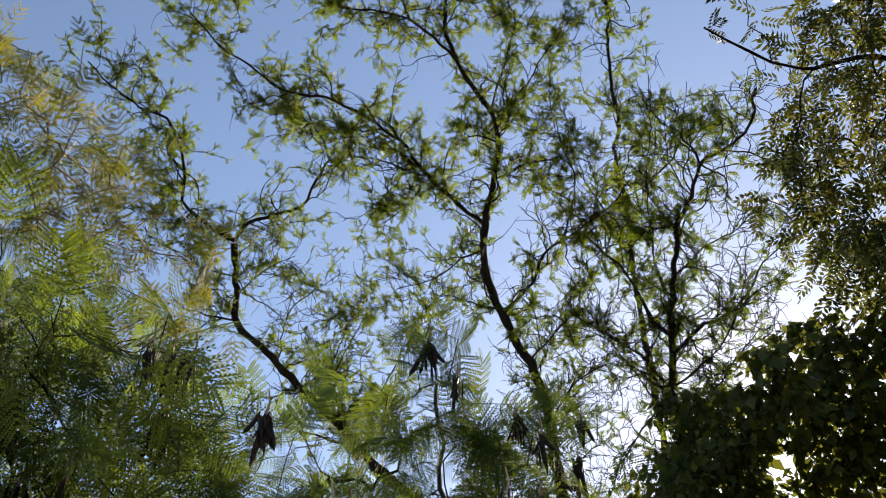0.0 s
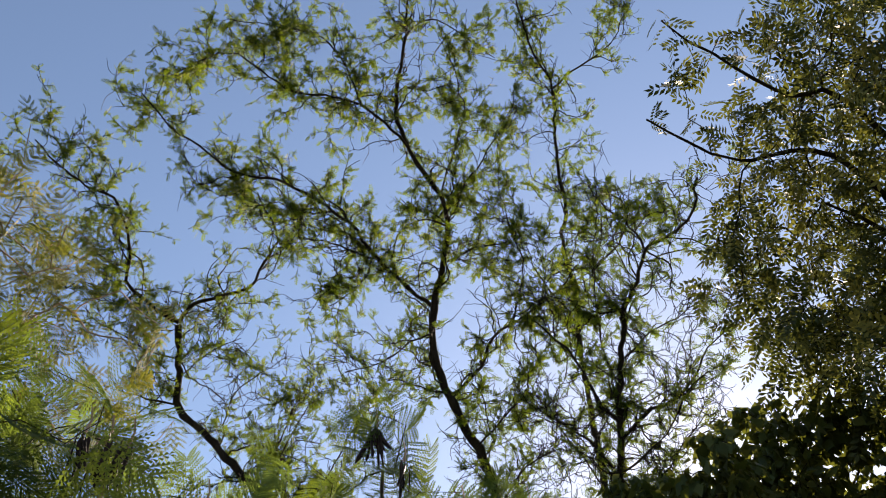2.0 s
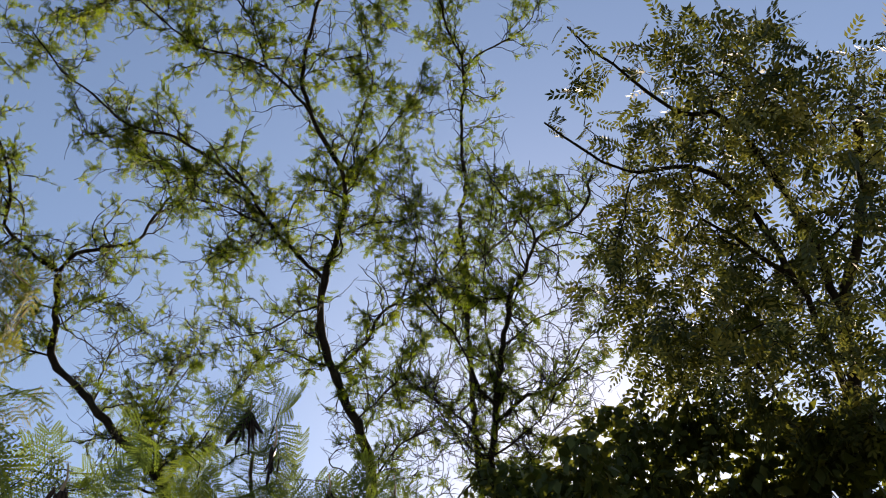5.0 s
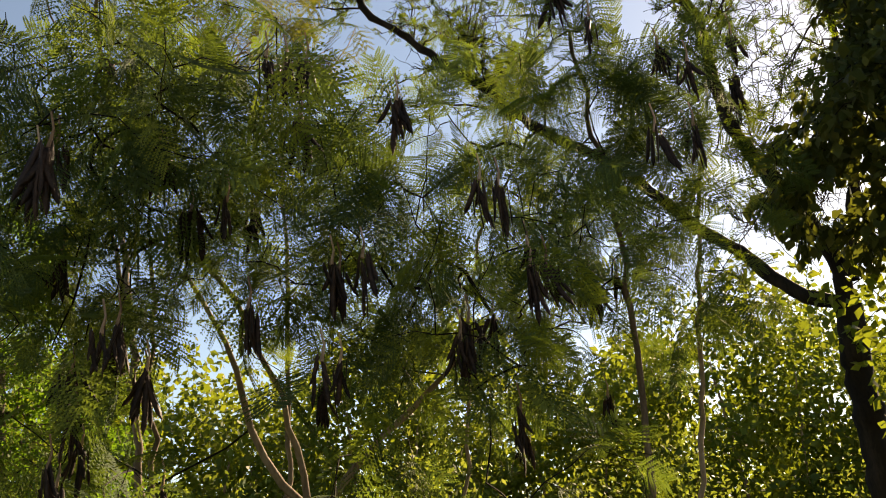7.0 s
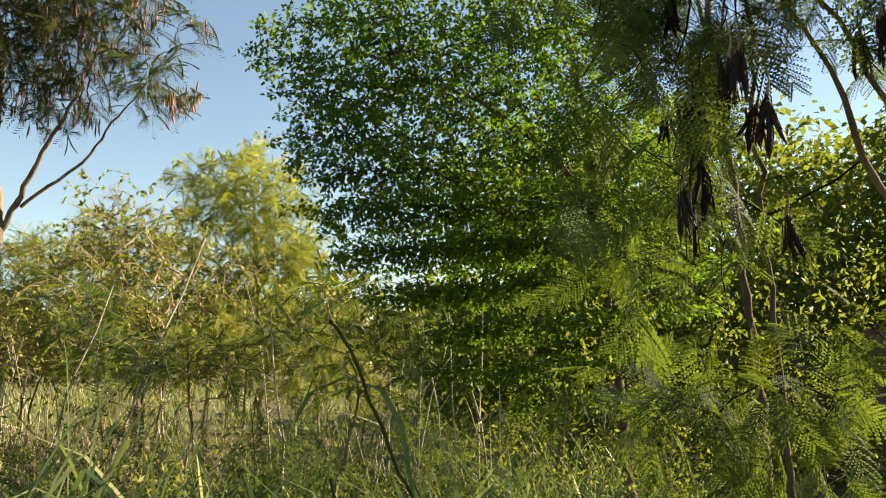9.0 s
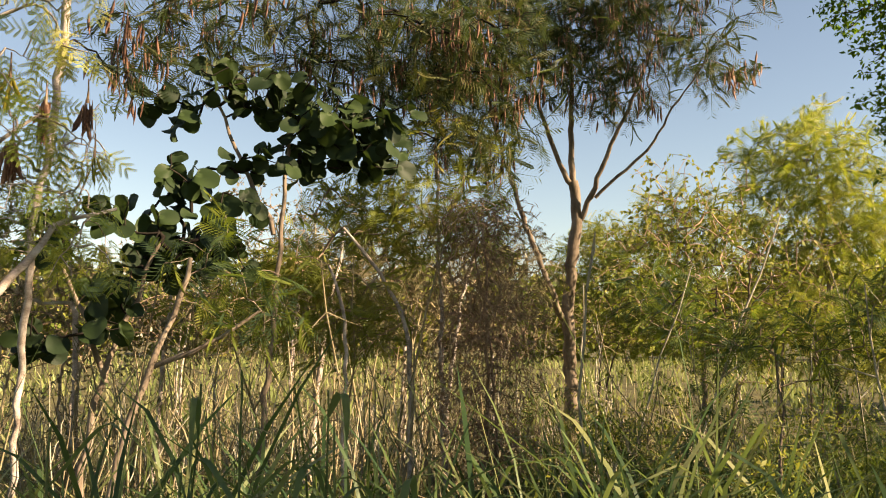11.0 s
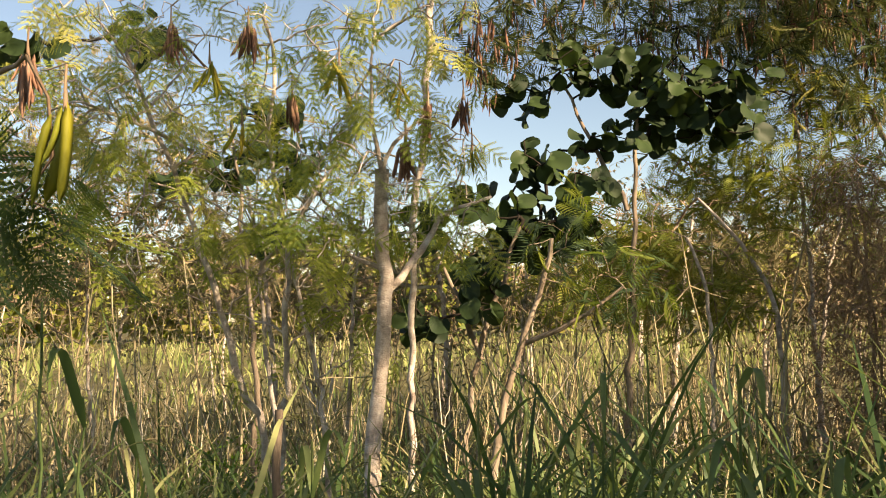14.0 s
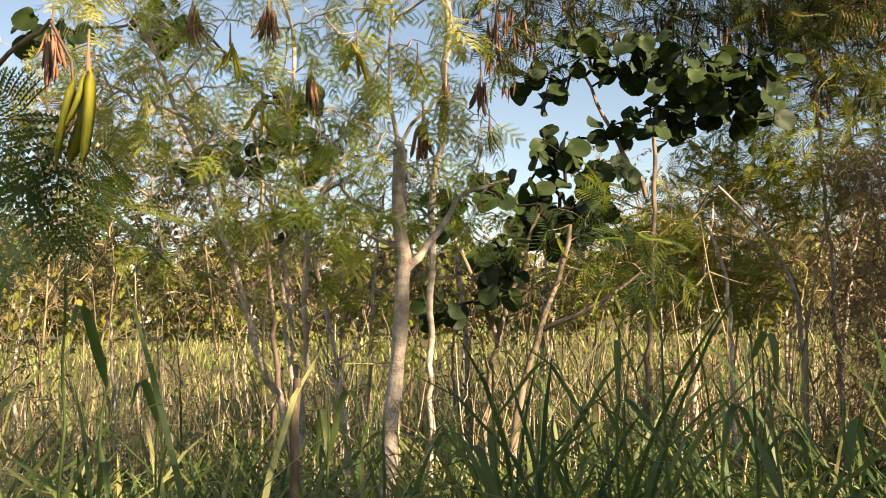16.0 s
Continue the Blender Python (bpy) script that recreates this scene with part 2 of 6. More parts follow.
def comb(length, pairs, leaflet, width, droop=0.15, lean=0.25):
    """A feather: pairs of three-cornered leaflets along a midrib."""
    V, T = [], []
    for i in range(pairs):
        u = (i + 0.6) / pairs
        x, z = length * u, -droop * length * u * u
        s = leaflet * (0.55 + 0.9 * math.sin(math.pi * min(0.97, 0.15 + 0.8 * u))) * 0.7
        for side in (-1, 1):
            k = len(V)
            V += [(x - width / 2, 0, z), (x + width * 0.7, side * s * 0.45, z + 0.06 * s), (x + s * lean, side * s, z - 0.12 * s)]
            T.append((k, k + 1, k + 2))
    k = len(V)
    h = 0.0012 + length * 0.006
    V += [(0, -h, 0), (0, h, 0), (length, 0, -droop * length)]
    T.append((k, k + 1, k + 2))
    return np.array(V), np.array(T)


def paired(length, pairs, leaflet, width, droop=0.25):
    """Pairs of oval four-cornered leaflets along a stalk, and one at its end."""
    V, Q = [], []
    for i in range(pairs):
        u = (i + 1) / pairs
        x, z = length * u, -droop * length * u * u
        for side in (-1, 1) if i < pairs - 1 else (-1, 0, 1):
            k = len(V)
            a = side * radians(58)
            c, n = np.array((math.cos(a), math.sin(a), -0.25)) * leaflet, np.array((-math.sin(a), math.cos(a), 0)) * width / 2
            o = np.array((x, 0, z))
            V += [o, o + c * 0.5 - n, o + c, o + c * 0.5 + n]
            Q.append((k, k + 1, k + 2, k + 3))
    return np.array(V), np.array(Q)


def ferny(length, pinnae, pairs, leaflet, width):
    """A twice-feathered leaf: pairs of combs along a stalk."""
    V, Q, base = [], [], 0
    for i in range(pinnae):
        u = 0.25 + 0.75 * i / max(1, pinnae - 1)
        size = length * (0.42 + 0.14 * math.sin(math.pi * u))
        for side in (-1, 1):
            cv, cq = comb(size, pairs, leaflet, width, 0.22)
            a = side * radians(72 - 36 * u)
            m = np.array(((math.cos(a), -math.sin(a), 0), (math.sin(a), math.cos(a), 0), (0, 0, 1)))
            V.append(cv @ m.T + (length * u, 0, -0.12 * length * u * u))
            Q.append(cq + base)
            base += len(cv)
    h = 0.0016
    V.append(np.array([(0, -h, 0), (0, h, 0), (length, 0, -0.12 * length)]))
    Q.append(np.array([(0, 1, 2)]) + base)
    return np.concatenate(V), np.concatenate(Q)


def scatter(shape, P, D, S, rng, flat=0.5):
    """Many copies of a leaf shape in one mesh, at places P along directions D with sizes S. flat: how level the blades lie."""
    V, Q = shape
    P, D = np.asarray(P), unit(np.asarray(D))
    up = unit(np.array((0, 0, 1.0)) * flat + rng.normal(0, 1, D.shape) * (1 - flat))
    y = unit(np.cross(up, D))
    z = np.cross(D, y)
    B = np.stack([D, y, z], 1) * S[:, None, None]
    verts = np.einsum("vk,nkj->nvj", V, B) + P[:, None]
    faces = Q[None] + (np.arange(len(P)) * len(V))[:, None, None]
    return verts.reshape(-1, 3), faces.reshape(-1, Q.shape[1])


def in_clumps(clumps, per_m3, rng, least=6, wide=1.0):
    """Places inside round clumps, denser towards their outside."""
    out = []
    for x, y, z, r in clumps:
        n = max(least, int(per_m3 * r ** 2.4))
        d = unit(rng.normal(0, 1, (n, 3)))
        out.append(np.array((x, y, z)) + d * (wide * r * rng.random(n) ** 0.45)[:, None] * np.array((1.1, 1.1, 0.95)))
    return np.concatenate(out)


def grow(limbs, targets, rng, step=0.12, tip=0.0025, wobble=0.007, sag=0.0, thick=0.36, curl=0.09):
    """Twigs from the limbs out to every target, nearest targets first, each from the nearest wood that stands already; wood thickens with what it bears."""
    N = np.concatenate([p for p, r in limbs])
    size = len(N) + len(targets) * 24
    room, parent, load = np.zeros((size, 3)), np.full(size, -1), np.zeros(size)
    room[:len(N)] = N
    count, paths = len(N), []
    first = np.array([np.min(np.linalg.norm(N - t, axis=1)) for t in targets])
    for i in np.argsort(first):
        goal = targets[i]
        d = np.linalg.norm(room[:count] - goal, axis=1)
        j = int(np.argmin(d))
        L = d[j]
        if L < step * 0.6:
            continue
        n = min(22, max(3, int(L / step) + 1))
        u = np.linspace(0, 1, n)[:, None]
        a, b = room[j], goal
        mid = (a + b) / 2 + rng.normal(0, curl * L, 3) + np.array((0, 0, 0.08 * L))
        pts = (1 - u) ** 2 * a + 2 * u * (1 - u) * mid + u ** 2 * b
        pts[1:] += rng.normal(0, wobble, (n - 1, 3))
        pts[:, 2] -= sag * (u[:, 0] ** 2) * L
        room[count:count + n - 1] = pts[1:]
        parent[count] = j
        parent[count + 1:count + n - 1] = np.arange(count, count + n - 2)
        load[count + n - 2] = 1
        paths.append((pts, count, n))
        count += n - 1
    for k in range(count - 1, len(N) - 1, -1):
        if parent[k] >= len(N):
            load[parent[k]] += load[k]
    out = []
    for pts, c, n in paths:
        r = tip * np.maximum(load[c:c + n - 1], 1) ** thick
        out.append((pts, np.concatenate([r[:1], r])))
    return out


def sites(paths, per_m, rng, start=0.25, spread=0.9, droop=0.25, tuft=2, jitter=0.0):
    """Places and directions for leaves along twigs, with a tuft at each tip."""
    P, D = [], []
    for pts, rad in paths:
        L = np.linalg.norm(np.diff(pts, axis=0), axis=1).sum()
        n = max(1, rng.poisson(per_m * L * (1 - start)))
        u = start + (1 - start) * rng.random(n) ** 0.8
        u = np.concatenate([u, np.full(tuft, 1.0)])
        f = u * (len(pts) - 1)
        i = np.minimum(f.astype(int), len(pts) - 2)
        w = (f - i)[:, None]
        P.append(pts[i] * (1 - w) + pts[i + 1] * w + rng.normal(0, jitter, (len(u), 3)))
        t = unit(pts[i + 1] - pts[i])
        D.append(unit(t * 0.5 + rng.normal(0, spread * 0.6, t.shape) - np.array((0, 0, droop))))
    return np.concatenate(P), np.concatenate(D)


def make_tree(name, label, category, limbs, targets, bark, leaf, shape, seed, size=(0.8, 1.2), per_m=14, start=0.25, droop=0.25, flat=0.5,
              step=0.12, tip=0.0025, twig_bark=None, spread=0.9, tuft=2, sag=0.0, sides=8, leafy=1.0, group="", axes=(), jitter=0.0, curl=0.09, wobble=0.007):
    """trunk and limbs from a few points each, twigs grown to the targets, one crown of leaves. limbs: (part name, points, thick end, thin end)."""
    rng = np.random.default_rng(seed)
    tree = root(name, label, category, group=group)
    wood = []
    for part_name, points, r0, r1 in limbs:
        p = smooth_path(points, 0.09, rng, 0.008)
        u = np.linspace(0, 1, len(p))
        rad = (r0 + (r1 - r0) * u) * (1 + 0.04 * np.sin(np.arange(len(p)) * 1.7 + rng.random() * 6)) * (1 + 0.05 * rng.normal(0, 1, len(p)))
        wood.append((p, rad))
        v, q = tubes([(p, rad)], sides)
        ob = mesh_object(part_name, v, q, bark, tree)
        ob.data.polygons.foreach_set("use_smooth", np.ones(len(q), bool))
    twigs = grow(wood + list(axes), targets, rng, step, tip, wobble, sag=sag, curl=curl)
    v, q = tubes(twigs + list(axes), 3)
    mesh_object("twig_growth", v, q, twig_bark or bark, tree, kind="stuff")
    keep = [t for t in twigs if rng.random() < leafy]
    P, D = sites(keep, per_m, rng, start, spread, droop, tuft, jitter)
    S = rng.uniform(size[0], size[1], len(P))
    v, q = scatter(shape, P, D, S, rng, flat)
    hues(mesh_object("crown", v, q, leaf, tree, kind="stuff"), len(P), rng)
    return tree, twigs


def layered(P, gap, rng):
    """Draws places towards level layers, as in a tree of flat sprays that tilt outwards."""
    tilt = 0.12 * (P[:, 0] - P[:, 0].mean())
    level = np.round((P[:, 2] - tilt) / gap) * gap + tilt
    P[:, 2] = level + (P[:, 2] - level) * 0.28 + rng.normal(0, 0.015, len(P))
    return P


def plumes(points, n, reach, twigs, rng, start=0.2, thick=0.10, r=0.012):
    """Side branches that leave a limb all round, most of them upwards and outwards, and the targets for the twigs along them."""
    p = smooth_path(points, 0.1, rng, 0)
    way = unit(p[-1] - p[0])
    out, axes = [], []
    for k in range(n):
        u = start + (1 - start) * rng.random() ** 0.8
        i = min(len(p) - 1, int(u * len(p)))
        d = unit(rng.normal(0, 1, 3) + way * 0.45 + np.array((0, 0, 0.35)))
        L = reach * rng.uniform(0.35, 1.2) * (0.7 + 0.3 * u)
        bend = rng.normal(0, 0.22, 3) * L
        a = np.linspace(0, 1, 12)[:, None]
        axes.append((p[i] + d * L * a + bend * a * a + rng.normal(0, 0.008, (12, 3)) * (a > 0), r * (0.5 + 0.5 * L / reach) * (1 - 0.75 * a[:, 0])))
        m = max(4, int(twigs * L / reach))
        t = (0.15 + 0.85 * rng.random(m))[:, None]
        out.append(p[i] + d * L * t + bend * t * t + rng.normal(0, thick, (m, 3)) * (1.3 - 0.7 * t) + d * 0.06)
    return np.concatenate(out), axes


def crooked(a, d, length, rng, kink=0.32, lift=0.05, step=0.05):
    """A twig that wanders as it grows."""
    n = max(4, int(length / step) + 1)
    p, w = [np.array(a, float)], unit(np.array(d, float))
    for _ in range(n):
        w = unit(w + rng.normal(0, kink, 3) + np.array((0, 0, lift)))
        p.append(p[-1] + w * (length / n))
    return np.array(p)


def thorn_tree(name, label, limbs, seed):
    """Dark crooked limbs with wandering twigs of two orders; fine feathery leaves crowd on the outer twigs like brushes and leave the inner ones bare."""
    rng = np.random.default_rng(seed)
    tree = root(name, label, "tree")
    twigs, leaf_at, leaf_to = [], [], []
    for part_name, points, r0, r1, per_m, reach, leafy, start in limbs:
        p = smooth_path(points, 0.07, rng, 0.007)
        u = np.linspace(0, 1, len(p))
        rad = (r0 + (r1 - r0) * u) * (1 + 0.10 * rng.normal(0, 1, len(p)))
        v, q = tubes([(p, rad)], 8 if r0 > 0.015 else 5)
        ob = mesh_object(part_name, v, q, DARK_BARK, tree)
        ob.data.polygons.foreach_set("use_smooth", np.ones(len(q), bool))
        length = np.linalg.norm(np.diff(p, axis=0), axis=1).sum() * (1 - start)
        for _ in range(int(per_m * length)):
            s = start + (1 - start) * rng.random()
            i = min(len(p) - 2, int(s * (len(p) - 1)))
            t = unit(p[i + 1] - p[i])
            L = reach * rng.uniform(0.3, 1.25)
            w = crooked(p[i], t * 0.5 + rng.normal(0, 0.75, 3) + np.array((0, 0, 0.25)), L, rng)
            thick = min(0.0075, rad[i] * 0.6) * (0.5 + 0.5 * L / reach)
            twigs.append((w, np.linspace(thick, 0.0026, len(w))))
            lush = rng.random() < leafy * 0.8
            for _ in range(int(L / 0.053)):
                j = int(rng.integers(1, len(w) - 1))
                tw = unit(w[j + 1] - w[j])
                small = crooked(w[j], tw * 0.7 + rng.normal(0, 0.6, 3), rng.uniform(0.06, 0.24), rng, 0.28, 0.03, 0.035)
                twigs.append((small, np.linspace(0.0030, 0.0016, len(small))))
                if rng.random() < (0.92 if lush else 0.10):
                    n = int(rng.integers(7, 13))
                    f = np.sort(rng.random(n)) * (len(small) - 1)
                    k = np.minimum(f.astype(int), len(small) - 2)
                    h = (f - k)[:, None]
                    leaf_at.append(small[k] * (1 - h) + small[k + 1] * h)
                    leaf_to.append(unit(small[k + 1] - small[k]) * 0.55 + rng.normal(0, 0.6, (n, 3)))
    v, q = tubes(twigs, 3)
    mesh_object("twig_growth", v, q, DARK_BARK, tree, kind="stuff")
    P, D = np.concatenate(leaf_at), np.concatenate(leaf_to)
    v, q = scatter(PLUME, P, D, rng.uniform(0.6, 1.25, len(P)), rng, 0.3)
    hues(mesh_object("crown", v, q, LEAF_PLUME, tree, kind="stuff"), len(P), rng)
    return tree


FERN_NEAR = ferny(0.20, 6, 8, 0.0135, 0.0140)
FERN_DROOP = ferny(0.12, 4, 7, 0.0085, 0.009)
FERN_FAR = comb(0.20, 8, 0.085, 0.022, 0.3, 0.5)
PLUME = comb(0.055, 4, 0.0165, 0.0135)
PEA_LEAF = paired(0.15, 5, 0.056, 0.022)
OVAL = small_leaf(0.055, 0.032)
CURLED = small_leaf(0.085, 0.0065)
LITTLE = small_leaf(0.040, 0.024)
GLOSSY = small_leaf(0.082, 0.050)
VINE = small_leaf(0.075, 0.046)


def pod_mesh(name, length, width, mat, bend, n=7):
    """A flat, slightly twisted seed pod that hangs down from its stalk."""
    u = np.linspace(0, 1, n)
    w = width / 2 * np.minimum(1, np.minimum(u * 5 + 0.12, (1 - u) * 6 + 0.05))
    V, Q = [], []
    for i in range(n):
        a = 0.5 * u[i]
        c = np.array((bend * length * u[i] ** 2, 0, -length * u[i]))
        s, t = np.array((math.cos(a), math.sin(a), 0)) * w[i], np.array((-math.sin(a), math.cos(a), 0)) * min(w[i], 0.0022)
        V += [c + s, c + t, c - s, c - t]
    for i in range(n - 1):
        for k in range(4):
            Q.append((4 * i + k, 4 * i + (k + 1) % 4, 4 * i + 4 + (k + 1) % 4, 4 * i + 4 + k))
    ob = mesh_object(name, V, Q, mat)
    me = ob.data
    bpy.data.objects.remove(ob)
    return me


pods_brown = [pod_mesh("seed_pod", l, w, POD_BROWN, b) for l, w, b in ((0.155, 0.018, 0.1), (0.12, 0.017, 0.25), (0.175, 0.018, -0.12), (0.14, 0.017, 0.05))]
pods_russet = [pod_mesh("seed_pod", l, w, POD_RUSSET, b) for l, w, b in ((0.15, 0.019, 0.1), (0.13, 0.018, 0.28), (0.165, 0.02, -0.12))]
pods_green = [pod_mesh("seed_pod", l, w, POD_GREEN, b) for l, w, b in ((0.15, 0.02, 0.1), (0.13, 0.02, 0.25), (0.165, 0.021, -0.1))]


far_pod = pod_mesh("seed_pod", 0.15, 0.02, POD_RUSSET, 0.12, 4)


def pod_cluster(tree, at, count, kinds, rng, spread=0.5, scale=1.0, label="dry brown seed pods"):
    """A head of pods that hang from one short stalk."""
    at = np.array(at, float)
    path = np.array([at + (0.0, 0.0, 0.10), at + (0.008, 0.004, 0.05), at])
    v, q = tubes([(path, np.array((0.003, 0.0035, 0.007)))], 5)
    head = mesh_object("pod_head", v, q, TWIG_BARK, tree, label)
    for i in range(count):
        a = rng.random() * 2 * math.pi
        m = (Matrix.Translation(at + rng.normal(0, 0.012, 3)) @ Matrix.Rotation(a, 4, "Z") @ Matrix.Rotation(-rng.random() * spread, 4, "Y")
             @ Matrix.Diagonal((*([scale * rng.uniform(0.75, 1.1)] * 3), 1)))
        shared("seed_pod", kinds[int(rng.integers(len(kinds)))], head, m)


# ---- ground ----
def ground_sheet():
    rings = np.concatenate([[0], np.geomspace(0.6, 3000, 60)])
    n = 72
    V = [(r * math.cos(2 * math.pi * i / n), r * math.sin(2 * math.pi * i / n), 0.05 * noise.noise(Vector((r * math.cos(2 * math.pi * i / n) * 0.4, r * math.sin(2 * math.pi * i / n) * 0.4, 0))))
         for r in rings for i in range(n)]
    Q = [(k * n + i, k * n + (i + 1) % n, (k + 1) * n + (i + 1) % n, (k + 1) * n + i) for k in range(len(rings) - 1) for i in range(n)]
    return tagged(mesh_object("ground", V, Q, SOIL), "level field ground of dry soil and straw", "ground", kind="structure")


ground_sheet()
rng = np.random.default_rng(5)


def sector(n, r0, r1, yaw0, yaw1, rng, power=0.5):
    r = r0 + (r1 - r0) * rng.random(n) ** power
    a = np.radians(yaw0 + (yaw1 - yaw0) * rng.random(n))
    return np.stack([-r * np.sin(a), r * np.cos(a), np.zeros(n)], 1)


def blades(base, height, width, lean, rng, segs=6):
    """Grass blades that rise, narrow and bow over, some of them folding sharply part of the way up."""
    n = len(base)
    a, tw = rng.random(n) * 2 * math.pi, rng.normal(0, 0.7, n)
    d = np.stack([np.cos(a), np.sin(a), np.zeros(n)], 1)
    s = np.stack([-np.sin(a + tw), np.cos(a + tw), np.zeros(n)], 1)
    start, total = np.abs(rng.normal(0, 0.2, n)), lean * rng.uniform(0.8, 2.4, n)
    fold, crisp = rng.uniform(0.35, 0.8, n), rng.uniform(0.2, 0.5, n)
    V = np.zeros((n, segs, 2, 3))
    c, last = base.astype(float).copy(), 0.0
    for k, t in enumerate(np.linspace(0, 1, segs)):
        th = np.minimum(start + total * np.clip((t - fold + crisp) / (2 * crisp), 0, 1) ** 1.2, 2.7)
        c = c + (d * np.sin(th)[:, None] + np.array((0, 0, 1.0)) * np.cos(th)[:, None]) * (height * (t - last))[:, None]
        last = t
        w = (width * (0.5 + 1.35 * t - 1.2 * t * t) if k < segs - 1 else width * 0.04)[:, None] / 2
        V[:, k, 0], V[:, k, 1] = c - s * w, c + s * w
    i = np.arange(segs - 1) * 2
    q = np.stack([i, i + 1, i + 3, i + 2], -1)
    Q = q[None] + (np.arange(n) * segs * 2)[:, None, None]
    return V.reshape(-1, 3), Q.reshape(-1, 4)


def grass(name, label, base, h, w, lean, mat, rng, segs=6, each=13):
    """Tufts differ in height from one to the next, and in drifts over the ground."""
    n = len(base)
    tall = np.repeat(rng.uniform(0.55, 1.15, n // each + 1), each)[:n]
    tall *= np.array([0.95 + 0.5 * noise.noise(Vector((x * 0.9, y * 0.9, 3.0))) for x, y, z in base])
    v, q = blades(base, rng.uniform(*h, n) * tall, rng.uniform(*w, n), rng.uniform(*lean, n), rng, segs)
    return tagged(mesh_object(name, v, q, mat), label, "grass", kind="stuff")


def tufts(n, each, r0, r1, yaw0, yaw1, rng, wide=0.07, power=0.5):
    c = np.repeat(sector(n, r0, r1, yaw0, yaw1, rng, power), each, 0)
    c[:, :2] += rng.normal(0, wide, (len(c), 2))
    return c


grass("tall_grass", "tall broad-bladed green guinea grass", tufts(300, 14, 2.5, 4.2, 74, 146, rng, 0.15), (0.95, 1.6), (0.010, 0.028), (0.3, 2.2), GRASS_GREEN, rng, 7, 14)
# Lighter blades than the green grass: sunlight on this side is put into their colour.
grass("tall_grass", "sunlit yellow-green broad grass", tufts(230, 13, 2.7, 4.8, 104, 148, rng, 0.15), (0.95, 1.5), (0.010, 0.026), (0.4, 2.2), GRASS_FIELD_SUNLIT, rng, 7, 13)
grass("tall_grass", "broad green grass between dry stems", tufts(420, 11, 3.8, 7.0, 60, 144, rng, 0.16), (0.6, 1.25), (0.012, 0.032), (0.4, 2.2), GRASS_GREEN, rng, each=11)
grass("tall_grass", "rank green grass in front of the bushes", tufts(300, 11, 2.4, 4.4, 34, 66, rng, 0.14), (0.75, 1.35), (0.018, 0.044), (0.6, 2.2), GRASS_GREEN, rng, each=11)
grass("tall_grass", "patchy green and yellowing meadow grass", tufts(420, 12, 4.2, 9.5, 34, 66, rng, 0.16), (0.4, 1.1), (0.010, 0.030), (0.3, 1.7), GRASS_GREEN, rng, each=12)
grass("dry_grass", "straw-coloured dry grass blades", tufts(300, 12, 4.2, 10, 40, 144, rng, 0.16), (0.35, 1.1), (0.006, 0.018), (0.3, 1.8), GRASS_DRY, rng, each=12)
grass("dry_grass", "upright straw at the edge of the field", tufts(330, 12, 7.5, 13, 40, 144, rng, 0.26, 0.8), (0.5, 1.15), (0.008, 0.022), (0.05, 1.1), GRASS_DRY, rng, 4, 12)
grass("field_grass", "sunlit yellow-green grass of the open field", tufts(1700, 8, 11, 64, 35, 150, rng, 0.25, 0.7), (0.4, 0.8), (0.04, 0.10), (0.1, 0.7), GRASS_FIELD_SUNLIT, rng, 3, 8)


grass("field_grass", "short dry grass on the open ground", tufts(800, 8, 1.2, 9, 142, 380, rng, 0.12), (0.15, 0.5), (0.006, 0.02), (0.2, 1.4), GRASS_DRY, rng, 4, 8)


def thin_stems(name, label, base, h, r, mat, rng, lean=0.25, forks=0, single=""):
    """Stems with a few forks, joined into one growth, or each a thing of its own with stem and branches where a category is given."""
    paths, starts = [], []
    for b in base:
        hh = rng.uniform(*h) * rng.uniform(0.5, 1.0)
        off = rng.normal(0, lean * hh * 0.5, 3) * (1, 1, 0)
        u = np.linspace(0, 1, 7)[:, None]
        p = b + off * u ** 1.4 + np.array((0, 0, hh)) * u + rng.normal(0, 0.014, (7, 3))
        p[0, 2] = -0.02
        rad = rng.uniform(*r)
        starts.append(len(paths))
        paths.append((p, rad * (1 - 0.6 * u[:, 0])))
        for k in range(int(rng.integers(forks + 1)) if forks else 0):
            i = int(rng.integers(2, 6))
            L = rng.uniform(0.15, 0.55)
            d = unit(rng.normal(0, 0.7, 3) + np.array((0, 0, 0.8)))
            paths.append((p[i] + d * L * u + rng.normal(0, 0.01, (7, 3)) * u, rad * 0.55 * (1 - 0.7 * u[:, 0])))
    if single:
        for a, b in zip(starts, starts[1:] + [len(paths)]):
            plant = root(name, label, single, group="saplings in the thicket")
            for k, path in enumerate(paths[a:b]):
                v, q = tubes([path], 5)
                mesh_object("branch" if k else "stem", v, q, mat, plant)
        return None
    v, q = tubes(paths, 4)
    return tagged(mesh_object(name, v, q, mat), label, "stems", kind="stuff")


thin_stems("dry_stems", "thin pale dry stems standing in the grass", sector(380, 4.6, 9.5, 70, 144, rng), (0.7, 2.1), (0.003, 0.010), PALE_TWIG, rng, 0.5, 4)
thin_stems("dry_stems", "short whitish stubble of cut stems", sector(340, 5.4, 9.5, 74, 144, rng), (0.8, 1.75), (0.005, 0.011), STUBBLE, rng, 0.32, 2)
thin_stems("sapling", "spindly forked sapling with pale bark", sector(110, 5.5, 9.5, 82, 142, rng), (1.5, 3.0), (0.007, 0.017), PALE_TWIG, rng, 0.35, 5, "sapling")
thin_stems("sapling", "whitish slender sapling in the sunlit meadow", sector(26, 6.5, 9.5, 46, 80, rng), (1.9, 3.0), (0.008, 0.017), STUBBLE, rng, 0.25, 6, "sapling")
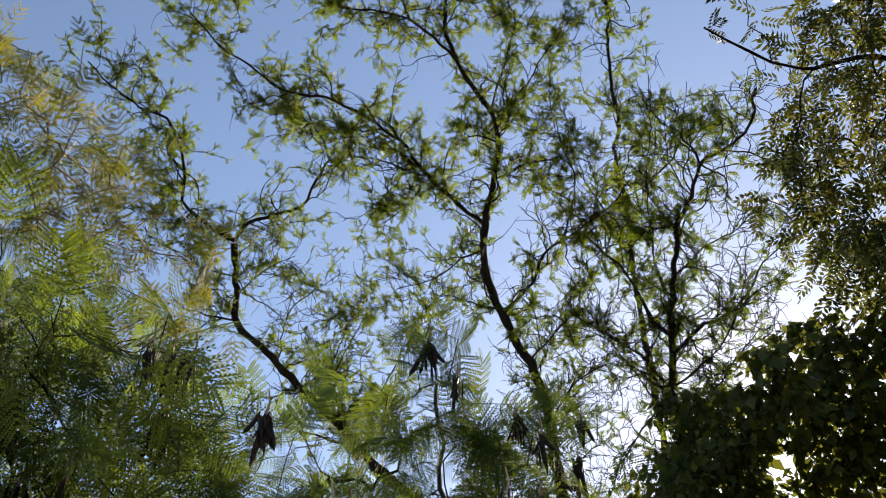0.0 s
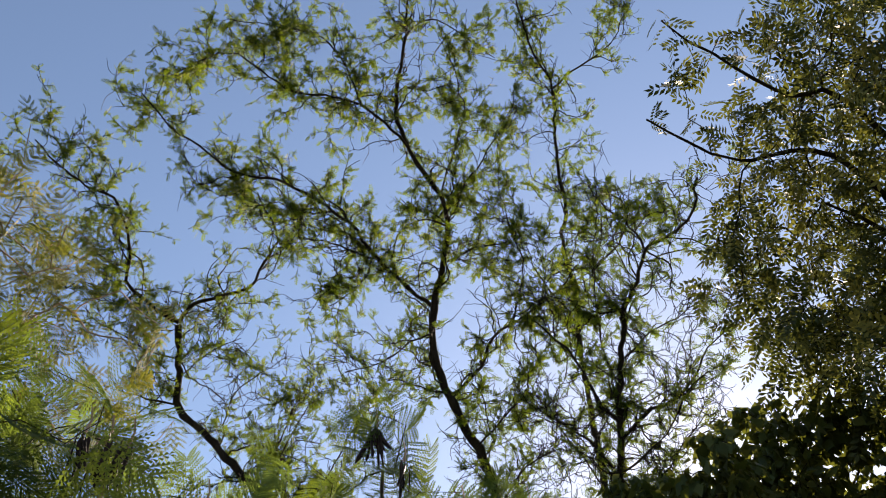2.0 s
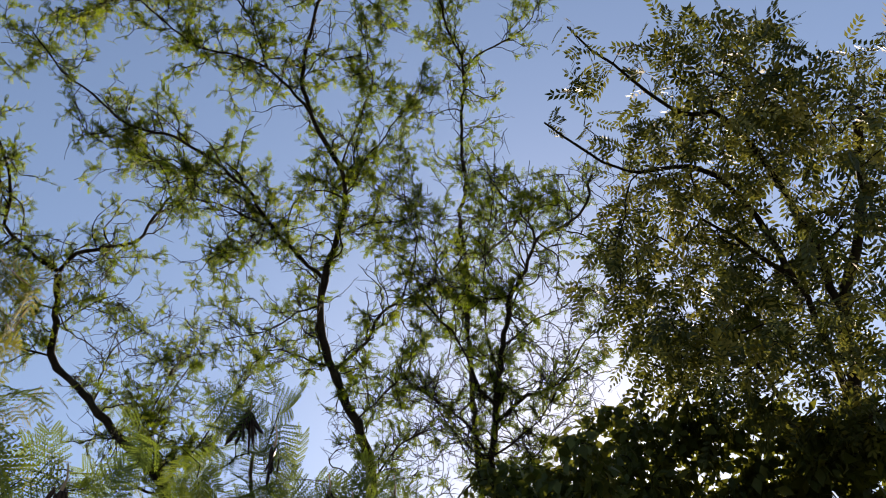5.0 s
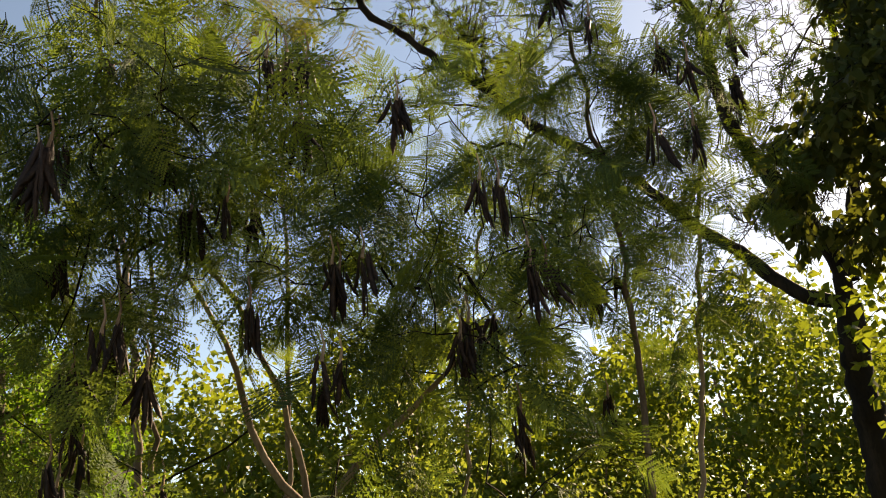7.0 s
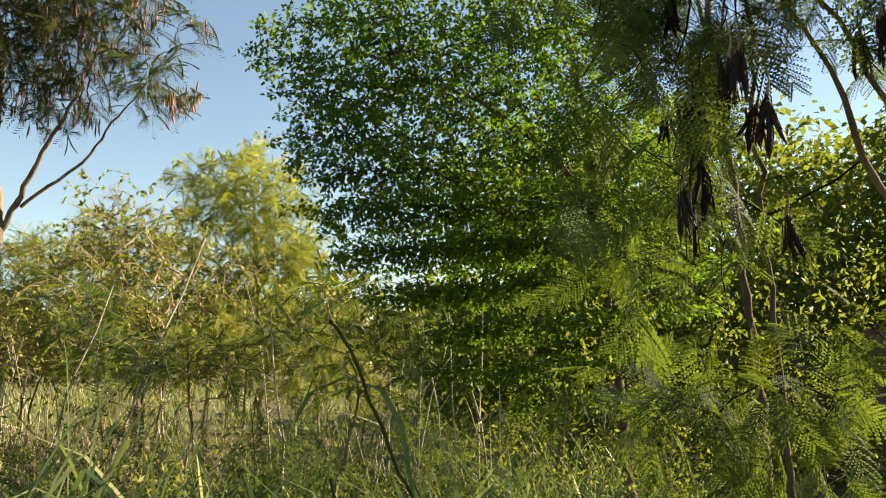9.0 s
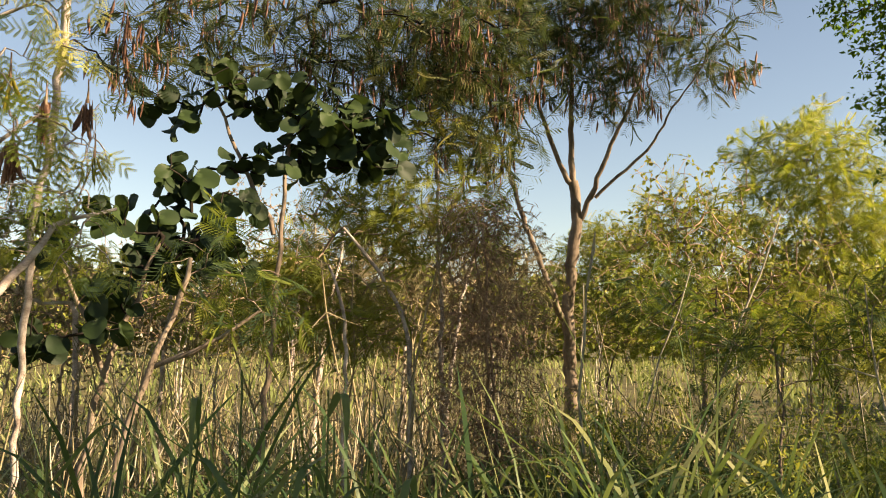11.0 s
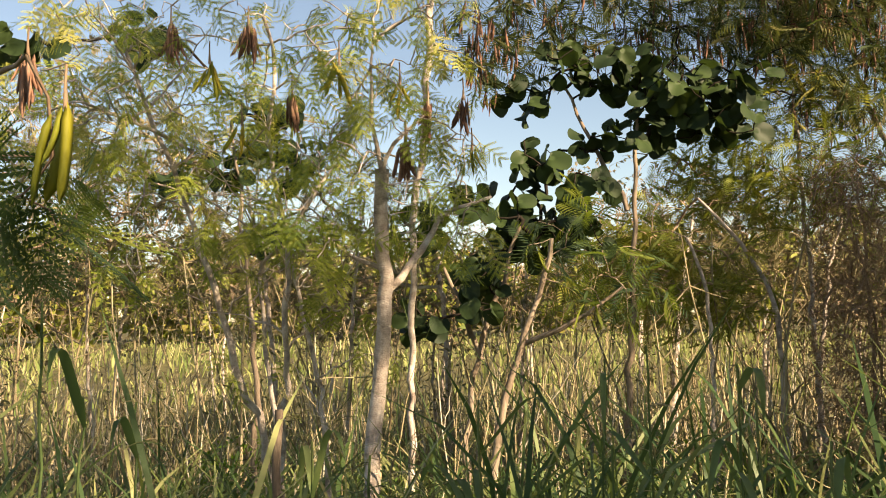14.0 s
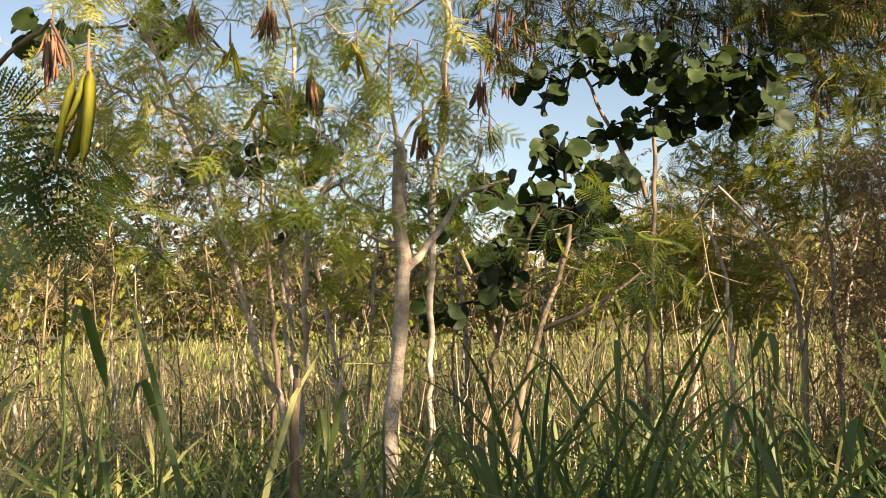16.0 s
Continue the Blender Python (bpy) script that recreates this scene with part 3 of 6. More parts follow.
thin_stems("green_stems", "thin olive-green stalks in the tall grass", sector(200, 3.2, 8, 45, 140, rng), (0.8, 1.9), (0.002, 0.006), GRASS_GREEN, rng, 0.6, 1)
thin_stems("dry_stems", "thin dry stalks in the field grass", sector(220, 5, 12, 35, 78, rng), (0.8, 1.7), (0.004, 0.008), PALE_TWIG, rng, 0.35, 2)

# ---- the big many-stemmed tree against the sky ----
# part, points, thick end, thin end; side twigs for each metre, their reach, how leafy they are, where along the limb they begin
THORN_LIMBS = [
    ("trunk", [(1.12, 5.95, -0.05), (1.16, 5.98, 0.9), (1.22, 5.98, 1.8)] + [(1.25, 5.99, 2.55), (1.25, 5.94, 2.84), (1.27, 5.87, 3.13)], 0.115, 0.085, 0, 0, 0, 0),
    ("limb", [(1.27, 5.87, 3.13), (1.05, 5.97, 3.25), (0.89, 6.04, 3.44), (0.72, 6.08, 3.67), (0.50, 6.12, 3.90), (0.20, 6.09, 4.25), (-0.12, 6.04, 4.58), (-0.45, 6.01, 4.82), (-0.72, 5.94, 5.07), (-0.73, 6.13, 5.11), (-0.89, 6.10, 5.38), (-1.10, 6.10, 5.59), (-1.39, 6.02, 5.86), (-1.61, 5.97, 6.09), (-1.83, 5.93, 6.29), (-1.88, 5.82, 6.61), (-1.92, 5.65, 7.00)], 0.048, 0.030, 9, 0.72, 0.44, 0.45),
    ("limb", [(-1.93, 5.67, 7.06), (-2.04, 5.59, 7.07), (-2.22, 5.44, 7.13), (-2.34, 5.29, 7.19), (-2.31, 5.10, 7.35), (-2.34, 4.89, 7.48), (-2.42, 4.68, 7.60), (-2.62, 4.55, 7.59), (-2.82, 4.34, 7.63), (-2.96, 4.14, 7.67)], 0.019, 0.006, 20, 0.72, 0.78, 0.05),
    ("limb", [(-1.93, 5.67, 7.06), (-1.79, 5.56, 7.18), (-1.52, 5.51, 7.26), (-1.32, 5.48, 7.30), (-1.19, 5.30, 7.46), (-1.06, 5.14, 7.58), (-1.16, 4.92, 7.71), (-1.23, 4.77, 7.78)], 0.019, 0.006, 19, 0.72, 0.69, 0.05),
    ("limb", [(-0.88, 6.24, 5.29), (-1.19, 6.11, 5.34), (-1.62, 5.96, 5.32)], 0.011, 0.004, 16, 0.51, 0.44, 0.1),
    ("limb", [(-1.86, 6.10, 6.44), (-1.99, 6.01, 6.44), (-2.21, 5.91, 6.43), (-2.40, 5.80, 6.42)], 0.011, 0.004, 19, 0.58, 0.62, 0.1),
    ("limb", [(-1.53, 6.29, 6.13), (-1.45, 6.07, 6.32), (-1.39, 5.90, 6.43), (-1.21, 5.78, 6.51), (-0.99, 5.65, 6.58)], 0.008, 0.003, 19, 0.51, 0.38, 0.1),
    ("limb", [(1.27, 5.87, 3.13), (1.22, 5.81, 3.52), (0.95, 5.70, 4.07), (0.78, 5.60, 4.45), (0.73, 5.51, 4.73), (0.72, 5.40, 5.00), (0.65, 5.25, 5.21), (0.45, 5.11, 5.56), (0.36, 5.04, 5.77), (0.28, 4.93, 6.00), (0.28, 4.74, 6.30), (0.32, 4.66, 6.47), (0.39, 4.52, 6.77), (0.39, 4.31, 7.01), (0.31, 4.21, 7.14), (0.15, 4.07, 7.29), (0.06, 3.95, 7.43), (-0.01, 3.78, 7.59), (0.02, 3.49, 7.80), (0.06, 3.28, 7.96), (0.09, 3.02, 8.13)], 0.055, 0.008, 16, 0.72, 0.62, 0.22),
    ("limb", [(0.28, 4.80, 6.38), (0.15, 4.75, 6.46), (-0.01, 4.64, 6.57), (-0.18, 4.53, 6.68), (-0.32, 4.39, 6.82), (-0.49, 4.27, 6.92), (-0.67, 4.18, 6.98), (-0.93, 4.07, 7.05), (-1.14, 4.03, 7.05), (-1.31, 3.97, 7.07), (-1.51, 3.82, 7.13), (-1.71, 3.68, 7.19), (-1.90, 3.45, 7.29)], 0.018, 0.005, 20, 0.61, 0.94, 0.12),
    ("limb", [(0.41, 5.10, 5.73), (0.63, 4.94, 5.89), (0.72, 4.79, 6.05), (0.87, 4.71, 6.11), (1.06, 4.58, 6.19), (1.27, 4.43, 6.28), (1.35, 4.33, 6.36)], 0.016, 0.005, 19, 0.61, 0.44, 0.05),
    ("limb", [(0.08, 3.96, 7.36), (-0.05, 3.85, 7.45), (-0.28, 3.71, 7.56), (-0.50, 3.65, 7.60), (-0.81, 3.62, 7.61), (-1.11, 3.44, 7.69), (-1.32, 3.34, 7.72), (-1.70, 3.45, 7.58)], 0.012, 0.004, 26, 0.52, 1.25, 0.1),
    ("limb", [(-0.28, 3.75, 7.62), (-0.41, 3.49, 7.79), (-0.59, 3.31, 7.91), (-0.90, 3.24, 7.95), (-1.33, 3.17, 7.94)], 0.009, 0.003, 26, 0.46, 1.25, 0.1),
    ("limb", [(0.36, 4.24, 7.14), (0.45, 3.99, 7.34), (0.54, 3.74, 7.53), (0.48, 3.57, 7.68), (0.42, 3.41, 7.80)], 0.008, 0.003, 26, 0.38, 1.25, 0.1),
    ("limb", [(0.05, 3.33, 7.97), (0.26, 3.19, 8.04), (0.54, 3.29, 7.97), (0.79, 3.43, 7.86)], 0.007, 0.003, 26, 0.41, 1.12, 0.1),
    ("limb", [(0.38, 4.32, 6.95), (0.62, 4.00, 7.13), (0.78, 3.75, 7.23), (0.99, 3.57, 7.28)], 0.009, 0.003, 26, 0.58, 1.12, 0.1),
    ("limb", [(-0.10, 4.57, 6.62), (-0.44, 4.41, 6.66), (-0.70, 4.31, 6.63), (-0.94, 4.29, 6.53)], 0.009, 0.003, 19, 0.58, 0.44, 0.1),
    ("limb", [(0.28, 4.79, 6.10), (0.08, 4.83, 6.03), (-0.09, 4.89, 5.91), (-0.39, 4.91, 5.82)], 0.008, 0.003, 22, 0.58, 0.15, 0.0),
    ("limb", [(0.35, 4.56, 6.61), (0.61, 4.40, 6.63), (0.86, 4.30, 6.59), (1.06, 4.27, 6.49)], 0.008, 0.003, 23, 0.61, 0.75, 0.1),
    ("limb", [(0.38, 4.39, 6.89), (0.17, 4.32, 6.88), (0.01, 4.38, 6.74), (-0.05, 4.50, 6.55)], 0.008, 0.003, 26, 0.46, 1.25, 0.1),
    ("limb", [(1.31, 5.82, 3.27), (1.41, 5.68, 3.71), (1.49, 5.53, 4.11), (1.56, 5.36, 4.46), (1.57, 5.20, 4.78), (1.54, 5.09, 5.01), (1.58, 4.98, 5.23), (1.59, 4.83, 5.52), (1.63, 4.65, 5.80), (1.68, 4.47, 6.05), (1.78, 4.36, 6.21), (1.85, 4.21, 6.39), (1.97, 4.17, 6.46), (2.12, 4.12, 6.51), (2.24, 4.00, 6.63), (2.28, 3.84, 6.81)], 0.048, 0.008, 19, 0.72, 0.38, 0.3),
    ("limb", [(1.59, 4.97, 5.24), (1.78, 4.79, 5.36), (1.92, 4.70, 5.36), (2.06, 4.55, 5.44), (2.14, 4.38, 5.55), (2.26, 4.24, 5.61)], 0.015, 0.005, 24, 0.61, 0.15, 0.0),
    ("limb", [(1.58, 4.91, 5.33), (1.45, 4.88, 5.46), (1.34, 4.76, 5.68), (1.23, 4.68, 5.83), (1.09, 4.62, 5.97), (0.96, 4.58, 6.07)], 0.015, 0.005, 24, 0.61, 0.44, 0.0),
    ("limb", [(1.86, 4.23, 6.41), (1.76, 4.12, 6.58), (1.59, 4.07, 6.72), (1.47, 3.98, 6.88)], 0.011, 0.004, 24, 0.58, 0.94, 0.1),
    ("limb", [(1.48, 5.02, 5.03), (1.33, 4.94, 5.21), (1.18, 4.91, 5.31), (0.91, 4.84, 5.48)], 0.011, 0.004, 24, 0.65, 0.15, 0.0),
    ("limb", [(1.66, 4.43, 6.01), (1.48, 4.50, 6.00), (1.32, 4.47, 6.08), (1.18, 4.51, 6.09)], 0.009, 0.003, 22, 0.58, 0.56, 0.0),
    ("limb", [(-1.14, 6.28, 5.71), (-0.96, 5.98, 6.01), (-0.80, 5.72, 6.21), (-0.47, 5.61, 6.24)], 0.008, 0.003, 26, 0.52, 0.62, 0.05),
    ("limb", [(-0.73, 6.22, 5.52), (-0.46, 5.91, 5.78), (-0.28, 5.62, 5.96), (0.09, 5.38, 6.05)], 0.008, 0.003, 26, 0.52, 0.62, 0.05),
    ("limb", [(0.58, 5.14, 5.32), (0.76, 5.01, 5.47), (0.95, 4.86, 5.61), (0.87, 4.71, 5.80)], 0.008, 0.003, 26, 0.52, 0.62, 0.05),
    ("limb", [(0.69, 5.29, 4.90), (0.90, 5.12, 5.11), (1.10, 5.03, 5.18), (1.20, 5.14, 4.98)], 0.008, 0.003, 26, 0.52, 0.25, 0.05),
    ("limb", [(-1.88, 5.83, 6.75), (-2.10, 5.72, 6.75), (-2.38, 5.52, 6.80), (-2.61, 5.34, 6.83)], 0.008, 0.003, 26, 0.52, 0.62, 0.05),
    ("limb", [(-1.87, 5.91, 6.66), (-1.62, 5.75, 6.78), (-1.35, 5.63, 6.83)], 0.008, 0.003, 26, 0.52, 0.62, 0.05),
    ("limb", [(-0.82, 6.11, 5.13), (-0.92, 5.75, 5.58), (-0.73, 5.48, 5.88), (-0.61, 5.30, 6.03)], 0.008, 0.003, 26, 0.52, 0.62, 0.05),
    ("limb", [(1.53, 5.11, 4.77), (1.29, 4.99, 5.06), (1.12, 4.88, 5.28), (0.87, 4.85, 5.39)], 0.008, 0.003, 26, 0.52, 0.25, 0.05),
    ("limb", [(1.52, 4.90, 4.92), (1.79, 4.67, 5.06), (1.96, 4.40, 5.27), (2.13, 4.28, 5.28)], 0.008, 0.003, 26, 0.52, 0.19, 0.05),
    ("limb", [(1.63, 4.70, 5.73), (1.83, 4.52, 5.84), (2.02, 4.39, 5.88), (2.17, 4.24, 5.96)], 0.008, 0.003, 26, 0.52, 0.31, 0.05),
    ("limb", [(-2.31, 5.17, 7.27), (-2.50, 5.08, 7.18), (-2.73, 4.91, 7.13), (-2.83, 4.73, 7.15)], 0.008, 0.003, 26, 0.52, 0.62, 0.05),
    ("limb", [(-2.25, 5.35, 7.12), (-2.42, 5.37, 6.99), (-2.62, 5.16, 7.05), (-2.82, 5.15, 6.91)], 0.008, 0.003, 26, 0.52, 0.62, 0.05),
    ("limb", [(-0.50, 4.31, 6.96), (-0.72, 4.31, 6.94), (-0.93, 4.23, 6.97), (-1.23, 4.24, 6.91)], 0.008, 0.003, 26, 0.52, 1.12, 0.05),
    ("limb", [(-0.19, 4.58, 6.74), (-0.27, 4.73, 6.60), (-0.50, 4.85, 6.47), (-0.63, 4.86, 6.45)], 0.008, 0.003, 26, 0.52, 1.0, 0.05),
    ("limb", [(1.54, 5.10, 5.00), (1.34, 5.24, 4.80), (1.16, 5.37, 4.58), (1.03, 5.49, 4.32)], 0.008, 0.003, 26, 0.52, 0.12, 0.05),
    ("limb", [(1.54, 5.31, 4.43), (1.31, 5.44, 4.22), (1.13, 5.52, 4.04), (0.92, 5.62, 3.80)], 0.008, 0.003, 26, 0.52, 0.12, 0.05),
    ("limb", [(1.58, 5.22, 4.79), (1.78, 5.03, 4.92), (1.98, 4.79, 5.10), (2.11, 4.61, 5.21)], 0.008, 0.003, 26, 0.52, 0.12, 0.05),
    ("limb", [(1.20, 5.75, 3.59), (1.06, 5.69, 3.75), (0.86, 5.71, 3.69), (0.67, 5.66, 3.78)], 0.008, 0.003, 26, 0.52, 0.25, 0.05),
    ("limb", [(1.48, 5.49, 4.09), (1.30, 5.54, 3.91), (1.13, 5.56, 3.77), (1.00, 5.61, 3.48)], 0.008, 0.003, 26, 0.52, 0.12, 0.05),
    ("limb", [(1.61, 4.86, 5.55), (1.51, 4.67, 5.93), (1.48, 4.37, 6.34), (1.52, 4.09, 6.68), (1.51, 3.83, 6.98)], 0.008, 0.003, 20, 0.52, 0.53, 0.05),
    ("limb", [(1.47, 4.34, 6.31), (1.70, 4.18, 6.51), (1.77, 3.96, 6.79)], 0.008, 0.003, 20, 0.52, 0.60, 0.05),
    ("limb", [(1.33, 4.68, 6.17), (1.13, 4.56, 6.41), (1.01, 4.41, 6.65)], 0.008, 0.003, 20, 0.52, 0.45, 0.05),
    ("limb", [(0.87, 4.71, 6.11), (0.96, 4.45, 6.43), (0.87, 4.25, 6.72), (0.79, 4.05, 6.98)], 0.008, 0.003, 20, 0.52, 0.45, 0.05),
]
thorn_tree("thorn_tree", "many-stemmed feathery thorn tree standing dark against the sky", THORN_LIMBS, 21)
thorn_tree("slender_tree", "slender feathery tree rising behind the thorn tree", [
    ("trunk", [(2.3, 8.3, -0.05), (2.2, 7.9, 3.0), (1.95, 6.9, 5.9)] + [(1.82, 6.29, 7.12), (1.79, 6.03, 7.48), (1.76, 5.83, 7.75), (1.66, 5.58, 8.06), (1.71, 5.34, 8.30), (1.63, 5.06, 8.58), (1.60, 4.81, 8.82), (1.57, 4.45, 9.09), (1.42, 4.25, 9.29), (1.31, 4.04, 9.47), (1.20, 3.77, 9.67)], 0.06, 0.009, 20, 0.5, 0.8, 0.66),
    ("limb", [(1.57, 4.46, 9.11), (1.70, 4.33, 9.16), (1.91, 4.18, 9.19), (2.14, 3.96, 9.25), (2.22, 3.64, 9.38)], 0.011, 0.003, 22, 0.4, 0.7, 0.1),
], 22)

# ---- pea-leaved tree and the dark vine-hung canopy before the sun ----
PEA_CLUMPS = [(1.85, 2.17, 5.64, 0.13), (2.02, 2.09, 5.75, 0.20), (2.21, 1.95, 5.56, 0.26), (2.16, 1.87, 5.11, 0.21), (2.16, 2.33, 5.57, 0.25), (2.36, 2.35, 5.28, 0.26), (1.82, 2.38, 5.26, 0.16), (1.86, 2.78, 5.32, 0.16), (2.07, 2.69, 5.20, 0.28), (2.31, 2.65, 5.05, 0.29), (1.89, 2.94, 4.98, 0.21), (2.22, 3.00, 4.91, 0.30), (2.28, 2.75, 4.60, 0.23), (1.89, 3.16, 4.69, 0.19), (2.12, 3.10, 4.47, 0.25), (2.46, 3.19, 4.55, 0.25), (1.76, 2.93, 5.06, 0.13), (1.67, 3.08, 4.86, 0.13)] + [(2.62, 2.13, 5.18, 0.29), (2.68, 1.84, 5.07, 0.25), (2.52, 2.37, 4.87, 0.28), (2.47, 2.05, 4.39, 0.25), (2.81, 3.02, 4.91, 0.26), (2.97, 2.84, 4.67, 0.20), (2.38, 2.94, 4.48, 0.19)] + [(2.27, 2.67, 3.97, 0.18), (2.43, 2.55, 3.95, 0.2), (2.54, 2.57, 3.78, 0.18), (2.35, 2.53, 4.1, 0.18), (2.17, 2.65, 4.12, 0.15), (2.54, 2.38, 4.02, 0.2), (2.47, 2.65, 3.77, 0.16)] + [(1.78, 3.03, 4.33, 0.11), (1.94, 3.04, 4.21, 0.12), (2.09, 2.97, 4.17, 0.13), (2.18, 2.79, 4.29, 0.15), (1.99, 2.86, 4.36, 0.13), (2.16, 3.0, 4.06, 0.13), (1.86, 2.89, 4.42, 0.1)]
PEA_SPRAYS = [(1.31, 2.00, 5.62, 0.04), (1.37, 2.04, 5.55, 0.04), (1.48, 2.10, 5.54, 0.05), (1.57, 2.14, 5.52, 0.06), (1.45, 2.28, 5.53, 0.06), (1.31, 2.45, 5.42, 0.04), (1.39, 2.43, 5.36, 0.04), (1.50, 2.45, 5.29, 0.06), (1.62, 2.49, 5.30, 0.06), (1.53, 2.37, 5.48, 0.05)]
make_tree("pea_tree", "tall pale-stemmed tree with paired oval leaflets", "tree",
          [("trunk", [(3.10, 4.4, -0.05), (3.12, 4.3, 1.4)] + [(2.93, 3.45, 3.46), (2.91, 3.28, 3.75), (2.89, 3.08, 4.02), (2.86, 2.90, 4.25), (2.80, 2.71, 4.47), (2.83, 2.49, 4.66), (2.83, 2.25, 4.86), (2.76, 1.99, 5.10)], 0.085, 0.02),
           ("limb", [(2.86, 3.05, 4.00), (2.77, 2.89, 4.31), (2.62, 2.73, 4.63), (2.39, 2.69, 4.86), (2.17, 2.67, 5.03)], 0.026, 0.007), ("limb", [(2.80, 2.71, 4.47), (2.64, 2.50, 4.82), (2.38, 2.30, 5.18), (2.15, 2.22, 5.38), (2.01, 2.27, 5.39), (1.73, 2.18, 5.55), (1.50, 2.10, 5.65), (1.34, 2.01, 5.71)], 0.024, 0.005),
           ("limb", [(2.62, 2.73, 4.63), (2.37, 2.52, 5.02), (2.12, 2.48, 5.22), (1.73, 2.55, 5.23), (1.50, 2.49, 5.31), (1.27, 2.41, 5.39)], 0.020, 0.005), ("limb", [(2.94, 3.34, 3.65), (2.80, 3.31, 3.90), (2.65, 3.24, 4.19), (2.50, 3.15, 4.46), (2.37, 3.13, 4.59)], 0.022, 0.008)],
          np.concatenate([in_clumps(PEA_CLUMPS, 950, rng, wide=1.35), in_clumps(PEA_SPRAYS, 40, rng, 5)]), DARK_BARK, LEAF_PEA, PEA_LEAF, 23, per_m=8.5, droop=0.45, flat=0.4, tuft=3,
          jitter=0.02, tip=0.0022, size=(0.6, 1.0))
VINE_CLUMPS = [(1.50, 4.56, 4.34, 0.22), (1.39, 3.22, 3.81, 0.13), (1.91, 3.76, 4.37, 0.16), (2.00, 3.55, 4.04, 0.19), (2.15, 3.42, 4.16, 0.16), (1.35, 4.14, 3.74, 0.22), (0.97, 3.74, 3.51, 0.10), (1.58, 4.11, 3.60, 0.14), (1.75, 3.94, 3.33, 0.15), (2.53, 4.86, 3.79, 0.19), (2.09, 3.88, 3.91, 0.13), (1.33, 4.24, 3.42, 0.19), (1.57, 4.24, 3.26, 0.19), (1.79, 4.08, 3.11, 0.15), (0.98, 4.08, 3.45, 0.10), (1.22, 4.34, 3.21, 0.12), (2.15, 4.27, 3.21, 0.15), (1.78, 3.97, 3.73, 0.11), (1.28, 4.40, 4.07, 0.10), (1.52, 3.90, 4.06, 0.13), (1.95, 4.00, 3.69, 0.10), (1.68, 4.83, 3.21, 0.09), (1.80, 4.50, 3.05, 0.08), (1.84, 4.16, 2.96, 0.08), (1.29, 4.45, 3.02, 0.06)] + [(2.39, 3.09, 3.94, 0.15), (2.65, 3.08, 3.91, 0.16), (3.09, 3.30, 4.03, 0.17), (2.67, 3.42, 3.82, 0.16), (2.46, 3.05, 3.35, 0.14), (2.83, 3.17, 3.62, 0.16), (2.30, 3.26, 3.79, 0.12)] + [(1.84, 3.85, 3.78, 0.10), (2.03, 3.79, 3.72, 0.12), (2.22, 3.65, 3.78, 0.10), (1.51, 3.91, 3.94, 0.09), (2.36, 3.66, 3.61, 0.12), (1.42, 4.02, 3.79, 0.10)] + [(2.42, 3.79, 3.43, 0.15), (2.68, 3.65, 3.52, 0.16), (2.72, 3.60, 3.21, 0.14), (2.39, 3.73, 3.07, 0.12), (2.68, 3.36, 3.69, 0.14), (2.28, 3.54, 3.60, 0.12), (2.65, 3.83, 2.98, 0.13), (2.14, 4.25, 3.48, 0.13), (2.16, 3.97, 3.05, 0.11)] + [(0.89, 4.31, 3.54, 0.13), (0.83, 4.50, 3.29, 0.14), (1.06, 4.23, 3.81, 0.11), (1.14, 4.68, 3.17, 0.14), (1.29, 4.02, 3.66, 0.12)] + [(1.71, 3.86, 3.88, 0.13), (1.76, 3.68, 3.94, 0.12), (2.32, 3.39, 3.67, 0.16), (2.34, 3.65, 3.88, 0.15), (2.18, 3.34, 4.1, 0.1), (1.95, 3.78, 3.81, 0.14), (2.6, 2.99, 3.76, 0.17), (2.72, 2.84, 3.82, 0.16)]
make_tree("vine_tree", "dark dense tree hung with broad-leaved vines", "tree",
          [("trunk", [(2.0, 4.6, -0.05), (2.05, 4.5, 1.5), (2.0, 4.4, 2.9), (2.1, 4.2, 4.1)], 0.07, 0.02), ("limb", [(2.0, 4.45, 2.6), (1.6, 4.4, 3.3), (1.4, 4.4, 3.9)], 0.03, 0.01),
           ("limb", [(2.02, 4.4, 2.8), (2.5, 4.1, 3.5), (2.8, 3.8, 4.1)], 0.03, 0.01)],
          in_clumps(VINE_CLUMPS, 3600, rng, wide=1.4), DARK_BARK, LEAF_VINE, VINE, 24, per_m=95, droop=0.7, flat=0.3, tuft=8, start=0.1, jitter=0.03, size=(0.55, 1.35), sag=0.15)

make_tree("leafy_bush", "half-shaded broad-leaved bush by the trunk", "bush", [("stem", [(2.2, 5.0, -0.05), (2.1, 4.9, 1.3), (1.9, 4.8, 2.8)], 0.03, 0.01), ("stem", [(2.4, 4.9, -0.05), (2.5, 4.8, 1.5), (2.4, 4.7, 2.8)], 0.025, 0.01)],
          in_clumps([(1.43, 5.05, 2.86, 0.39), (1.83, 4.94, 2.76, 0.39), (2.17, 4.79, 2.81, 0.42), (1.60, 5.18, 2.47, 0.39), (2.02, 5.04, 2.41, 0.39)], 420, rng, wide=1.3), DARK_BARK, LEAF_BRIGHT, VINE, 29, per_m=40, droop=0.4, tuft=6, start=0.1, jitter=0.05)

